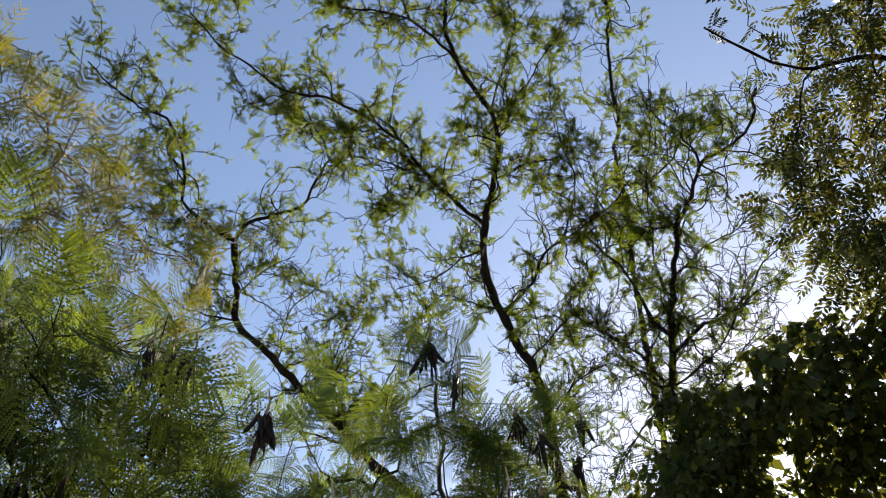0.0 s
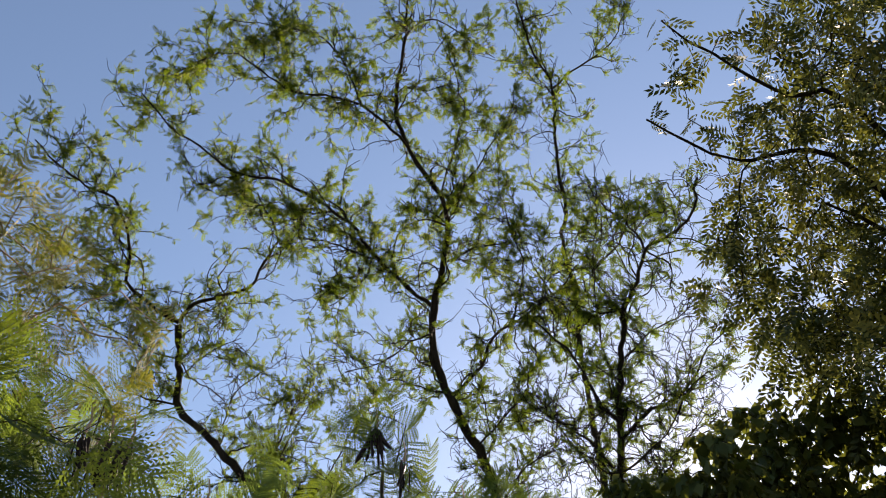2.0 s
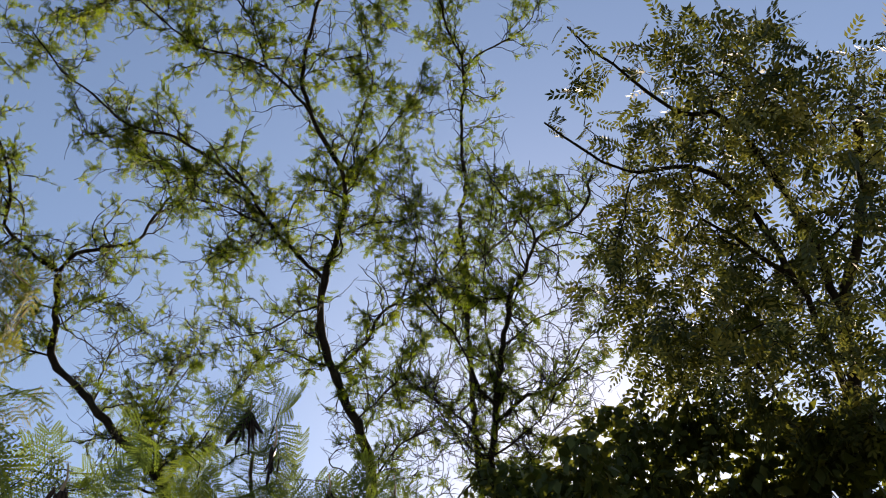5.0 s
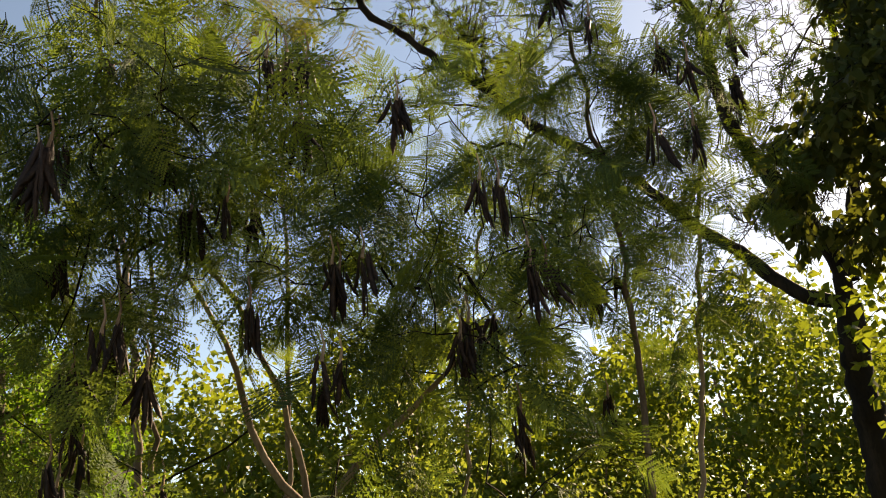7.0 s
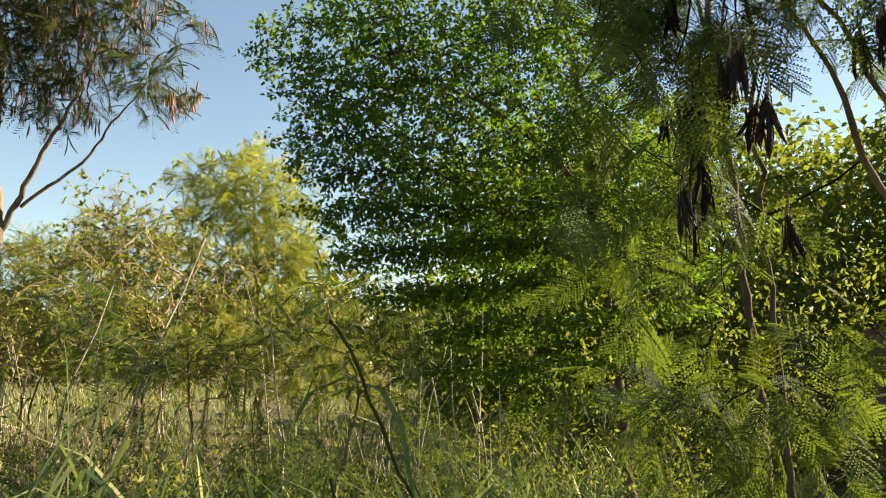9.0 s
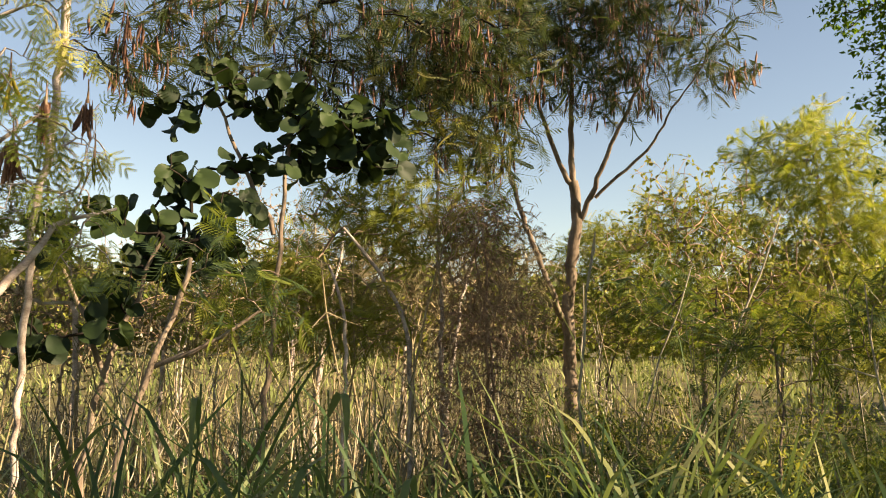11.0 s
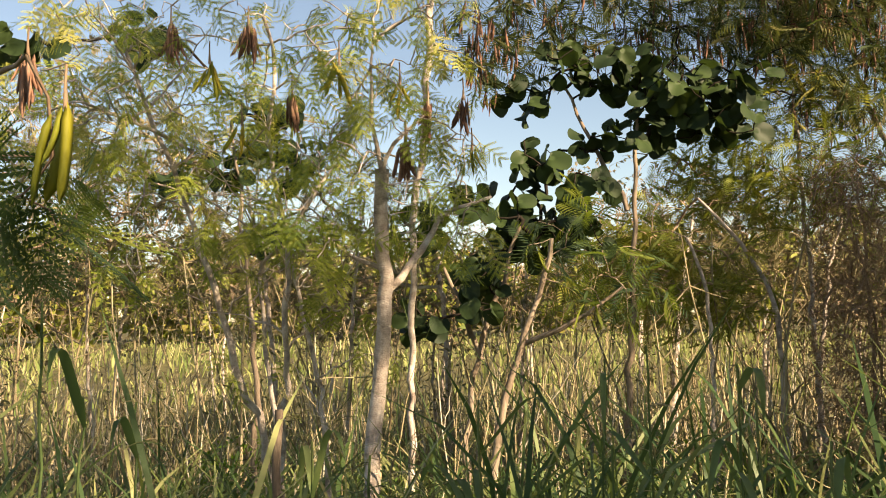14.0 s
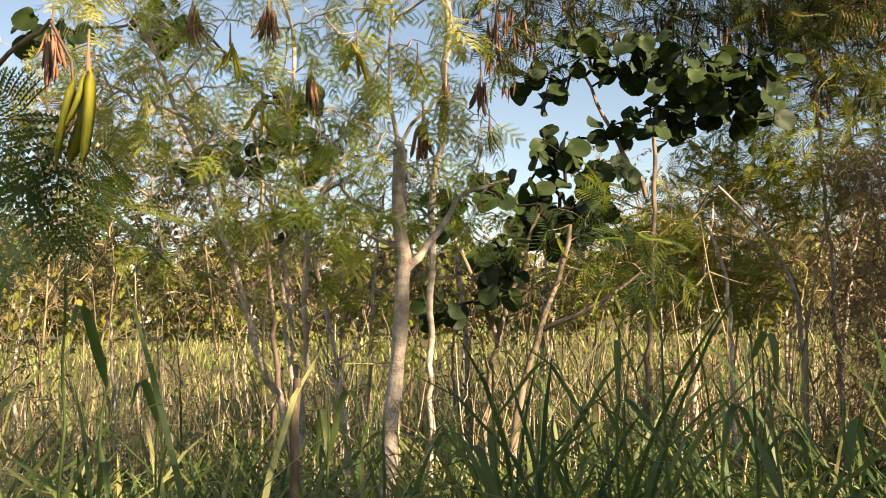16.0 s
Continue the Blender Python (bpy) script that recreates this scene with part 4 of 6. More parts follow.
# ---- near ferny shrubs with hanging pods ----
F_CLUMPS, F_LOW, F_SIDE = [(-1.73, 2.06, 3.15, 0.25), (-1.51, 2.26, 3.31, 0.26), (-1.25, 2.52, 3.35, 0.27), (-1.01, 2.71, 3.22, 0.27), (-0.76, 2.54, 2.82, 0.18), (-0.38, 2.56, 2.72, 0.19), (-0.64, 2.78, 2.60, 0.19), (-1.50, 2.76, 3.19, 0.27), (-1.61, 2.30, 2.95, 0.25), (-1.87, 2.17, 2.83, 0.22), (-1.70, 2.76, 2.97, 0.24), (-1.78, 2.46, 2.65, 0.18)], [(-1.85, 2.28, 2.28, 0.21), (-1.78, 2.49, 2.19, 0.18), (-1.35, 2.94, 2.99, 0.22), (-0.97, 2.59, 2.54, 0.16), (-0.71, 2.92, 2.43, 0.18), (-1.12, 3.10, 2.01, 0.17), (-0.67, 3.66, 2.44, 0.19), (-0.28, 3.59, 1.96, 0.21)], [(-0.20, 3.33, 3.22, 0.28), (-0.00, 3.44, 3.46, 0.30), (0.25, 3.49, 3.55, 0.31), (0.26, 3.77, 3.21, 0.31), (-0.05, 3.72, 3.10, 0.25), (0.31, 4.06, 3.00, 0.30), (-0.32, 3.34, 2.66, 0.18), (0.15, 4.16, 2.74, 0.25)]
F_MID, F_DEEP, F_REST = [(-2.29, 2.88, 2.23, 0.23), (-2.10, 2.94, 1.95, 0.23), (-2.29, 2.68, 1.94, 0.20), (-1.11, 3.12, 1.94, 0.19), (-0.86, 2.89, 1.76, 0.17), (-0.68, 3.34, 1.88, 0.24), (-1.45, 3.00, 1.67, 0.17)], [(-1.21, 2.39, 2.99, 0.23), (-1.00, 2.71, 3.01, 0.25), (-0.70, 3.01, 3.05, 0.24), (-1.26, 2.72, 2.77, 0.25), (-0.43, 3.21, 2.95, 0.23), (-0.87, 3.00, 2.70, 0.24), (-0.20, 3.34, 3.21, 0.24), (0.12, 3.63, 3.03, 0.25), (0.01, 3.75, 2.68, 0.23), (-0.60, 3.22, 2.51, 0.22), (-0.28, 3.39, 2.81, 0.21)], [(-1.80, 2.54, 2.62, 0.23), (-1.79, 2.67, 2.24, 0.23), (-1.33, 2.67, 2.59, 0.22)] + [(-2.01, 2.50, 2.94, 0.24), (-1.92, 2.84, 2.95, 0.26), (-1.77, 3.08, 3.18, 0.25), (-2.10, 2.70, 2.64, 0.25), (-1.63, 3.27, 2.91, 0.25)]
F_HEART = [(-0.52, 3.29, 2.95, 0.17), (-0.51, 2.48, 2.48, 0.13), (-0.38, 3.10, 2.56, 0.14), (-0.82, 2.80, 2.55, 0.13), (-0.76, 2.89, 2.40, 0.13), (-1.03, 2.80, 2.58, 0.11), (-0.43, 2.66, 2.30, 0.10), (-0.91, 2.74, 2.84, 0.11), (-1.22, 2.53, 2.70, 0.12), (-1.79, 3.06, 3.10, 0.17), (-1.69, 2.44, 2.87, 0.15), (-1.78, 2.27, 2.77, 0.15), (-1.60, 2.47, 2.66, 0.12), (-0.20, 2.84, 2.70, 0.10), (-1.01, 2.48, 2.90, 0.10), (-1.32, 2.45, 2.99, 0.12)]
shrub, _ = make_tree("ferny_shrub", "feathery pod-bearing shrub with slender forked stems", "shrub",
                     [("stem", [(-1.12, 3.5, -0.05), (-1.18, 3.48, 0.7), (-1.27, 3.45, 1.15), (-1.33, 3.45, 1.33), (-1.41, 3.43, 1.61), (-1.43, 3.42, 1.78), (-1.38, 3.41, 1.99)], 0.034, 0.026), ("stem", [(-1.38, 3.41, 1.99), (-1.51, 3.35, 2.11), (-1.60, 3.26, 2.34), (-1.64, 3.14, 2.67), (-1.74, 2.98, 2.93)], 0.020, 0.008),
                      ("stem", [(-1.38, 3.40, 1.98), (-1.23, 3.36, 2.12), (-1.09, 3.36, 2.24), (-0.93, 3.35, 2.36), (-0.54, 3.12, 2.59)], 0.018, 0.007), ("stem", [(-1.40, 3.41, 1.92), (-1.45, 3.33, 2.33), (-1.51, 3.24, 2.55), (-1.63, 3.05, 2.92), (-1.86, 2.77, 3.05)], 0.016, 0.007)],
                     np.concatenate([in_clumps(F_CLUMPS, 240, rng, wide=1.7), in_clumps(F_LOW, 150, rng, wide=1.7), in_clumps(F_HEART, 130, rng, wide=1.4), in_clumps(F_MID, 90, rng, wide=1.6), in_clumps(F_DEEP, 200, rng, wide=1.6), in_clumps(F_REST + [(-1.87, 2.25, 3.48, 0.24), (-1.67, 2.46, 3.42, 0.24), (-1.90, 2.45, 3.18, 0.24), (-1.49, 2.53, 3.66, 0.21), (-1.64, 2.80, 3.34, 0.21)], 260, rng, wide=1.4)]), GREY_BARK, LEAF_FERNY, FERN_NEAR, 25, per_m=3.2, droop=0.35, flat=0.42, twig_bark=DARK_BARK, tuft=1, start=0.3, size=(0.6, 1.2), tip=0.0017, curl=0.05)
shrub_b, _ = make_tree("ferny_shrub", "upright feathery shrub with dark thin stems", "shrub",
                       [("stem", [(-1.82, 4.02, -0.05)] + [(-1.80, 4.01, 1.23), (-1.76, 3.98, 2.37), (-1.70, 3.87, 2.91), (-1.66, 3.76, 3.47), (-1.59, 3.60, 4.02)], 0.019, 0.009), ("stem", [(-1.15, 4.2, -0.05)] + [(-1.05, 4.17, 1.32), (-0.96, 4.18, 2.07), (-0.88, 4.12, 2.56), (-0.84, 3.94, 2.84), (-0.64, 3.72, 3.23)], 0.015, 0.007), ("stem", [(-0.2, 4.75, -0.05)] + [(-0.06, 4.68, 1.15), (0.08, 4.60, 1.79), (0.21, 4.52, 2.50), (0.29, 4.38, 3.01), (0.45, 4.16, 3.76)], 0.019, 0.009)],
                       np.concatenate([in_clumps(F_SIDE, 200, rng, wide=1.6), in_clumps([(-2.90, 3.45, 1.35, 0.20), (-2.35, 3.11, 1.57, 0.20), (-1.95, 3.00, 1.51, 0.21), (-1.70, 3.02, 1.45, 0.20), (-2.18, 3.09, 1.28, 0.19), (-1.88, 3.14, 1.21, 0.19)], 45, rng, wide=1.4)]), GREY_BARK, LEAF_FERNY, FERN_NEAR, 26, per_m=4.5, droop=0.35, flat=0.42, twig_bark=DARK_BARK, tuft=2, start=0.3, size=(0.6, 1.2), tip=0.0017, curl=0.05)
shrub_c, _ = make_tree("ferny_shrub", "tall feathery shrub with yellowing leaves", "shrub",
                       [("stem", [(-1.9, 3.3, -0.05), (-1.95, 3.2, 1.5), (-1.85, 2.9, 3.0)], 0.018, 0.008)],
                       in_clumps([(-1.66, 1.89, 3.33, 0.17), (-1.56, 2.04, 3.42, 0.18), (-1.36, 2.08, 3.37, 0.17), (-1.07, 1.95, 3.19, 0.14), (-1.76, 2.09, 3.20, 0.18), (-1.56, 2.13, 3.16, 0.18), (-1.28, 2.10, 3.10, 0.15), (-1.20, 2.37, 3.21, 0.14), (-1.78, 2.12, 2.89, 0.17), (-1.63, 2.20, 2.93, 0.15), (-1.81, 2.15, 2.60, 0.15), (-1.03, 2.29, 3.42, 0.12)], 640, rng, wide=1.35), SHADED_GREY_BARK, LEAF_FERNY, FERN_NEAR, 27, per_m=2, droop=0.35, flat=0.42, twig_bark=DARK_BARK, tuft=1, start=0.3, size=(0.6, 1.2), tip=0.0017, curl=0.05)
make_tree("slender_tree", "thin feathery tree with yellowing leaves", "tree", [("trunk", [(-2.35, 3.9, -0.05), (-2.4, 3.8, 1.8), (-2.4, 3.5, 3.4), (-2.65, 3.3, 5.6)], 0.026, 0.008), ("limb", [(-2.40, 3.55, 3.1), (-2.6, 3.5, 4.0), (-2.8, 3.3, 4.8)], 0.012, 0.005)],
          in_clumps([(-2.14, 3.04, 5.56, 0.12), (-2.15, 3.36, 5.50, 0.16), (-1.89, 3.00, 4.70, 0.15), (-1.85, 3.28, 5.17, 0.14), (-2.05, 3.69, 5.00, 0.19), (-1.86, 3.77, 5.12, 0.14), (-2.12, 3.79, 4.73, 0.17), (-1.91, 4.04, 4.84, 0.16), (-1.59, 4.07, 4.55, 0.14), (-1.45, 4.24, 4.46, 0.12), (-1.91, 3.99, 4.43, 0.17)] + [(-2.23, 2.56, 5.36, 0.15), (-2.13, 2.81, 5.52, 0.15), (-2.12, 2.75, 5.05, 0.16), (-2.08, 3.15, 5.40, 0.15), (-2.42, 3.29, 5.22, 0.18), (-2.08, 3.22, 5.01, 0.17), (-2.32, 3.46, 4.90, 0.17), (-1.98, 3.51, 4.99, 0.14), (-2.32, 3.48, 4.59, 0.17), (-2.41, 2.70, 5.13, 0.16), (-2.35, 2.97, 4.59, 0.19)] + [(-1.96, 2.26, 4.85, 0.16), (-1.89, 2.52, 4.84, 0.17), (-2.12, 2.7, 4.86, 0.13), (-1.62, 2.52, 4.59, 0.18), (-1.85, 2.69, 4.6, 0.14), (-1.7, 3.22, 5.05, 0.16), (-2.18, 3.07, 4.73, 0.16), (-1.81, 3.09, 4.7, 0.14), (-1.96, 3.17, 4.51, 0.18), (-1.61, 3.19, 4.56, 0.17), (-2.13, 3.21, 4.4, 0.13), (-1.82, 3.43, 4.46, 0.17), (-1.42, 3.24, 4.3, 0.13), (-2.03, 3.53, 4.36, 0.16), (-1.68, 3.59, 4.29, 0.18), (-1.41, 3.66, 4.34, 0.19), (-1.94, 2.25, 5.04, 0.18), (-1.38, 3.16, 4.6, 0.19)], 450, rng, wide=1.35), SHADED_GREY_BARK, LEAF_YELLOWING, FERN_DROOP, 49, per_m=9, start=0.2, droop=0.5, flat=0.35, leafy=0.85, tuft=3, jitter=0.012, twig_bark=TWIG_BARK)
shrub_d, _ = make_tree("ferny_shrub", "feathery shrub top with dark hanging pods", "shrub",
                       [("stem", [(-0.1, 3.95, -0.05), (-0.12, 3.9, 1.5), (-0.05, 3.7, 2.8), (-0.1, 3.35, 3.9)], 0.024, 0.008)],
                       in_clumps([(-0.29, 3.27, 3.87, 0.21), (-0.01, 3.29, 3.85, 0.23), (0.11, 3.41, 3.65, 0.23), (-0.17, 3.45, 3.59, 0.26), (0.13, 3.54, 3.41, 0.21), (-0.35, 3.53, 3.42, 0.21)] + [(-1.19, 2.90, 3.41, 0.23), (-0.94, 3.39, 3.54, 0.26), (-1.14, 3.33, 3.07, 0.25), (-0.50, 3.72, 2.99, 0.23), (-0.86, 3.57, 2.93, 0.23), (-0.64, 3.65, 3.40, 0.21)], 380, rng, wide=1.4), SHADED_GREY_BARK, LEAF_FERNY, FERN_NEAR, 28, per_m=5.5, droop=0.35, flat=0.42, twig_bark=DARK_BARK, tuft=2, start=0.3, size=(0.6, 1.2), tip=0.0017, curl=0.05)
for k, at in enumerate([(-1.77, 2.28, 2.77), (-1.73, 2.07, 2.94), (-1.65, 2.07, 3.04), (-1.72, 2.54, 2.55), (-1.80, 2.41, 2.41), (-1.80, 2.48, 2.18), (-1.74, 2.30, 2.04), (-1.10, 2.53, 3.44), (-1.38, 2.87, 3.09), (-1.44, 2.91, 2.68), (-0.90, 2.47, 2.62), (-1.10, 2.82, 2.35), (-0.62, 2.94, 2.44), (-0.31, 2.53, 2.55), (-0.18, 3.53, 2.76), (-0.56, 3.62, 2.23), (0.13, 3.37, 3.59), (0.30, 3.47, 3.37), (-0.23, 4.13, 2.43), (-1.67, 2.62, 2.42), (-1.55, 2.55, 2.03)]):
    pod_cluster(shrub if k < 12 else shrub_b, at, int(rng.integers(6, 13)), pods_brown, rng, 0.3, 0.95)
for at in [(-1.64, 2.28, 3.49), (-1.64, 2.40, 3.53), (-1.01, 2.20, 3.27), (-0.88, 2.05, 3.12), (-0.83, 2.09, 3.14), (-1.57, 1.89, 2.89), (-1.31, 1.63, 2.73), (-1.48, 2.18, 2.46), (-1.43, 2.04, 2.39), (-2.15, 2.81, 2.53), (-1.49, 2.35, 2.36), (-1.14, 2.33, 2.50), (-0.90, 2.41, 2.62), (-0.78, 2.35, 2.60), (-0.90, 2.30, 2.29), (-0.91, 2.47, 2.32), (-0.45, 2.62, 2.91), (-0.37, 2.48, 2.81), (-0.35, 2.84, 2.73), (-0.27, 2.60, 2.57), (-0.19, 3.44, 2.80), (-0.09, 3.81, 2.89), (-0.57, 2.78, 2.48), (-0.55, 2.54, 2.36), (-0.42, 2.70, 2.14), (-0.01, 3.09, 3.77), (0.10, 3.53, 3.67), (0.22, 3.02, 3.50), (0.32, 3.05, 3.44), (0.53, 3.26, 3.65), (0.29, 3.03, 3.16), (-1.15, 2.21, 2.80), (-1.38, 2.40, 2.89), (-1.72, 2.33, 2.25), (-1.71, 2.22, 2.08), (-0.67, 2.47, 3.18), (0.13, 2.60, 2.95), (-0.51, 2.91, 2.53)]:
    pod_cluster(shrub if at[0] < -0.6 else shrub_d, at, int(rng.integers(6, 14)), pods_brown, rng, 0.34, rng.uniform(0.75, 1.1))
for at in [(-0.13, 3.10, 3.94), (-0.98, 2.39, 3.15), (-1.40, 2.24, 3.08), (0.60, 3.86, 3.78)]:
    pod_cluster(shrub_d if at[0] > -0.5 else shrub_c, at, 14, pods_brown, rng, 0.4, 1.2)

# ---- sunlit bushes behind ----
for k in range(14):
    yaw, r = radians(44 - 6.0 * k), 14.2 + 2.2 * (k % 2) + 0.6 * math.sin(k * 2.3)
    x, y = -r * math.sin(yaw), r * math.cos(yaw)
    h = 4.9 + 0.6 * math.sin(k * 1.7) + 0.6 * (k % 2)
    make_tree("leafy_bush", "sunlit yellow-green broad-leaved bush", "bush",
              [("stem", [(x, y, -0.05), (x + 0.1, y, 1.7), (x - 0.1, y + 0.1, h * 0.85)], 0.05, 0.015), ("stem", [(x + 0.6, y, -0.05), (x + 0.8, y, 1.7), (x + 1.1, y + 0.1, h * 0.8)], 0.04, 0.012)],
              in_clumps([(x + 1.1 * math.cos(j * 2.4), y + 0.8 * math.sin(j * 2.4), 0.5 + (h - 0.6) * j / 11, 1.0) for j in range(12)], 36, rng),
              TWIG_BARK, LEAF_BRIGHT, GLOSSY, 140 + k, per_m=27, droop=0.2, tuft=17, start=0.1, step=0.3, jitter=0.15, size=(1.25, 2.1), group="bushes behind the shrubs")


def leaf_bank(name, label, count, r0, r1, yaw0, yaw1, h0, h1, clump, per, leaf, mat, seed):
    """An uncountable far growth of bushes: leaves in clumps that fill a belt of ground."""
    rng = np.random.default_rng(seed)
    P = []
    for c in sector(count, r0, r1, yaw0, yaw1, rng):
        h, n = rng.uniform(h0, h1), per
        d = unit(rng.normal(0, 1, (n, 3))) * (rng.random(n) ** 0.42)[:, None] * clump * rng.uniform(0.6, 1.3)
        P.append(c + (0, 0, h * rng.random() ** 0.7) + d)
    P = np.concatenate(P)
    P = P[P[:, 2] > 0.03]
    v, q = scatter(leaf, P, rng.normal(0, 1, P.shape), rng.uniform(0.6, 1.4, len(P)), rng, 0.4)
    return tagged(hues(mesh_object(name, v, q, mat), len(P), rng), label, "bushes", kind="stuff")


leaf_bank("scrub", "sunlit scrub growing behind the bushes", 740, 18, 27, -48, 50, 0.6, 5.4, 1.1, 75, small_leaf(0.29, 0.18), LEAF_BRIGHT, 91)

leaf_bank("undergrowth", "low sunlit undergrowth of leafy weeds", 340, 4.9, 9.5, -20, 46, 0.3, 2.7, 0.42, 130, small_leaf(0.045, 0.020), LEAF_LIME, 92)
leaf_bank("undergrowth", "low mixed weeds in the meadow grass", 130, 4.2, 9.5, 46, 82, 0.3, 1.25, 0.36, 90, small_leaf(0.045, 0.016), LEAF_FERNY_SUNLIT, 93)
leaf_bank("undergrowth", "dull green feathery weeds standing in the meadow", 130, 4.0, 8.5, 44, 82, 0.3, 1.35, 0.34, 45, comb(0.11, 5, 0.035, 0.010), LEAF_FERNY, 98)

leaf_bank("undergrowth", "dry olive-brown weeds and brushwood in the grass", 150, 5.0, 9.5, 80, 142, 0.5, 2.0, 0.34, 60, small_leaf(0.05, 0.014), LEAF_OLIVE, 95)
leaf_bank("undergrowth", "dry brown weeds in the meadow grass", 60, 3.6, 6.5, 50, 80, 0.15, 0.6, 0.3, 110, small_leaf(0.04, 0.010), LEAF_DRY, 96)
leaf_bank("undergrowth", "feathery sunlit weeds below the shrubs", 90, 2.7, 5.0, 2, 52, 0.15, 0.9, 0.3, 60, comb(0.09, 5, 0.03, 0.010), LEAF_LIME, 97)
leaf_bank("undergrowth", "dark small-leaved weeds in the shaded grass", 70, 3.0, 6.5, 84, 142, 0.2, 0.8, 0.22, 70, small_leaf(0.035, 0.018), LEAF_GREEN, 94)

# ---- dense small-leaved tree ----
make_tree("small_leaved_tree", "dense bright green tree with small oval leaves", "tree",
          [("trunk", [(-4.25, 5.35, -0.05)] + [(-4.27, 5.32, 0.51), (-4.33, 5.25, 1.54), (-4.31, 5.06, 2.46)], 0.05, 0.035), ("limb", [(-4.31, 5.06, 2.46), (-4.44, 4.84, 3.01), (-4.66, 4.35, 3.40), (-5.08, 3.72, 3.72)], 0.03, 0.008), ("limb", [(-4.31, 5.11, 2.17), (-4.59, 4.68, 2.50), (-4.93, 4.25, 2.88), (-5.32, 3.65, 3.20)], 0.03, 0.008), ("limb", [(-4.31, 5.06, 2.46), (-4.27, 4.91, 3.21), (-4.28, 4.69, 4.03), (-4.35, 4.46, 4.56)], 0.035, 0.01)],
          layered(np.concatenate([in_clumps([(-4.90, 4.22, 3.08, 0.89), (-5.13, 3.76, 3.83, 0.69), (-4.49, 4.60, 3.85, 0.79), (-5.49, 3.51, 3.38, 0.47), (-5.63, 3.19, 3.87, 0.35), (-4.68, 4.47, 2.45, 0.63), (-4.36, 4.71, 1.82, 0.45), (-5.41, 3.93, 2.56, 0.52), (-5.19, 4.14, 2.00, 0.25), (-4.25, 5.00, 2.96, 0.60), (-4.70, 4.22, 4.17, 0.39), (-5.21, 3.50, 4.05, 0.26)] + [(-5.33, 3.28, 3.07, 0.30), (-5.37, 3.34, 2.75, 0.28), (-5.23, 3.64, 2.51, 0.34), (-5.05, 3.93, 2.22, 0.36), (-5.22, 3.26, 3.43, 0.25), (-5.0, 4.5, 2.3, 0.6), (-5.3, 4.2, 2.9, 0.5), (-4.8, 4.7, 1.7, 0.45), (-4.94, 4.14, 1.66, 0.25), (-4.45, 4.50, 1.50, 0.24), (-4.06, 4.96, 1.66, 0.45), (-3.95, 5.25, 2.27, 0.55), (-3.95, 5.22, 2.98, 0.52)], 1700, rng), in_clumps([(-4.30, 3.69, 4.99, 0.38), (-4.21, 4.03, 4.72, 0.34), (-4.50, 3.85, 4.53, 0.34), (-3.81, 3.73, 4.96, 0.24)], 500, rng)]), 0.3, rng), SHADED_GREY_BARK, LEAF_GREEN, LITTLE, 30, size=(0.8, 1.35), per_m=150, droop=0.2, flat=0.72, tuft=4, jitter=0.03, start=0.1)

# ---- forked tree with brown pods, and the bushes beyond it ----
forked, twigs = make_tree("forked_tree", "forked pod-laden tree with thin feathery crown", "tree",
          [("trunk", [(-9.2, 2.05, -0.05)] + [(-9.19, 2.07, 0.10), (-9.31, 2.06, 1.35), (-9.30, 2.04, 2.06), (-9.21, 2.11, 2.83), (-9.16, 2.06, 3.24)][1:], 0.08, 0.055), ("limb", [(-9.17, 2.07, 3.18), (-9.05, 1.84, 3.50), (-8.90, 1.67, 3.86), (-8.81, 1.53, 4.28), (-8.62, 1.36, 4.89)], 0.03, 0.009), ("limb", [(-9.16, 2.06, 3.24), (-9.05, 2.01, 3.75), (-8.94, 1.99, 4.51), (-8.78, 1.85, 5.03)], 0.035, 0.01), ("limb", [(-9.20, 2.15, 2.84), (-9.01, 2.25, 3.17), (-8.79, 2.36, 3.55), (-8.52, 2.51, 3.98), (-8.23, 2.70, 4.62)], 0.03, 0.009),
           ("limb", [(-9.03, 2.26, 3.05), (-8.69, 2.70, 3.50), (-8.42, 2.87, 3.85), (-8.11, 3.07, 4.23)], 0.018, 0.007), ("limb", [(-9.14, 1.93, 1.81), (-8.86, 1.74, 2.08), (-8.86, 1.53, 2.63), (-8.81, 1.30, 3.23), (-8.72, 1.14, 3.75), (-8.44, 0.91, 4.42)], 0.035, 0.010)],
          in_clumps([(-8.63, 1.10, 4.40, 0.57), (-8.73, 1.62, 4.45, 0.65), (-8.56, 2.15, 4.53, 0.70), (-8.30, 2.72, 4.41, 0.58), (-8.09, 3.13, 4.23, 0.40), (-8.65, 2.43, 4.00, 0.35), (-8.59, 0.68, 4.05, 0.51), (-8.57, 1.79, 5.29, 0.84), (-8.16, 2.60, 5.16, 0.70), (-8.30, 0.97, 5.03, 0.68), (-7.72, 3.32, 4.65, 0.23), (-8.40, 0.35, 4.43, 0.55)], 300, rng), GREY_BARK, LEAF_GREY, FERN_FAR, 31, twig_bark=SHADED_GREY_BARK, per_m=9, droop=0.35, flat=0.5, tuft=2)


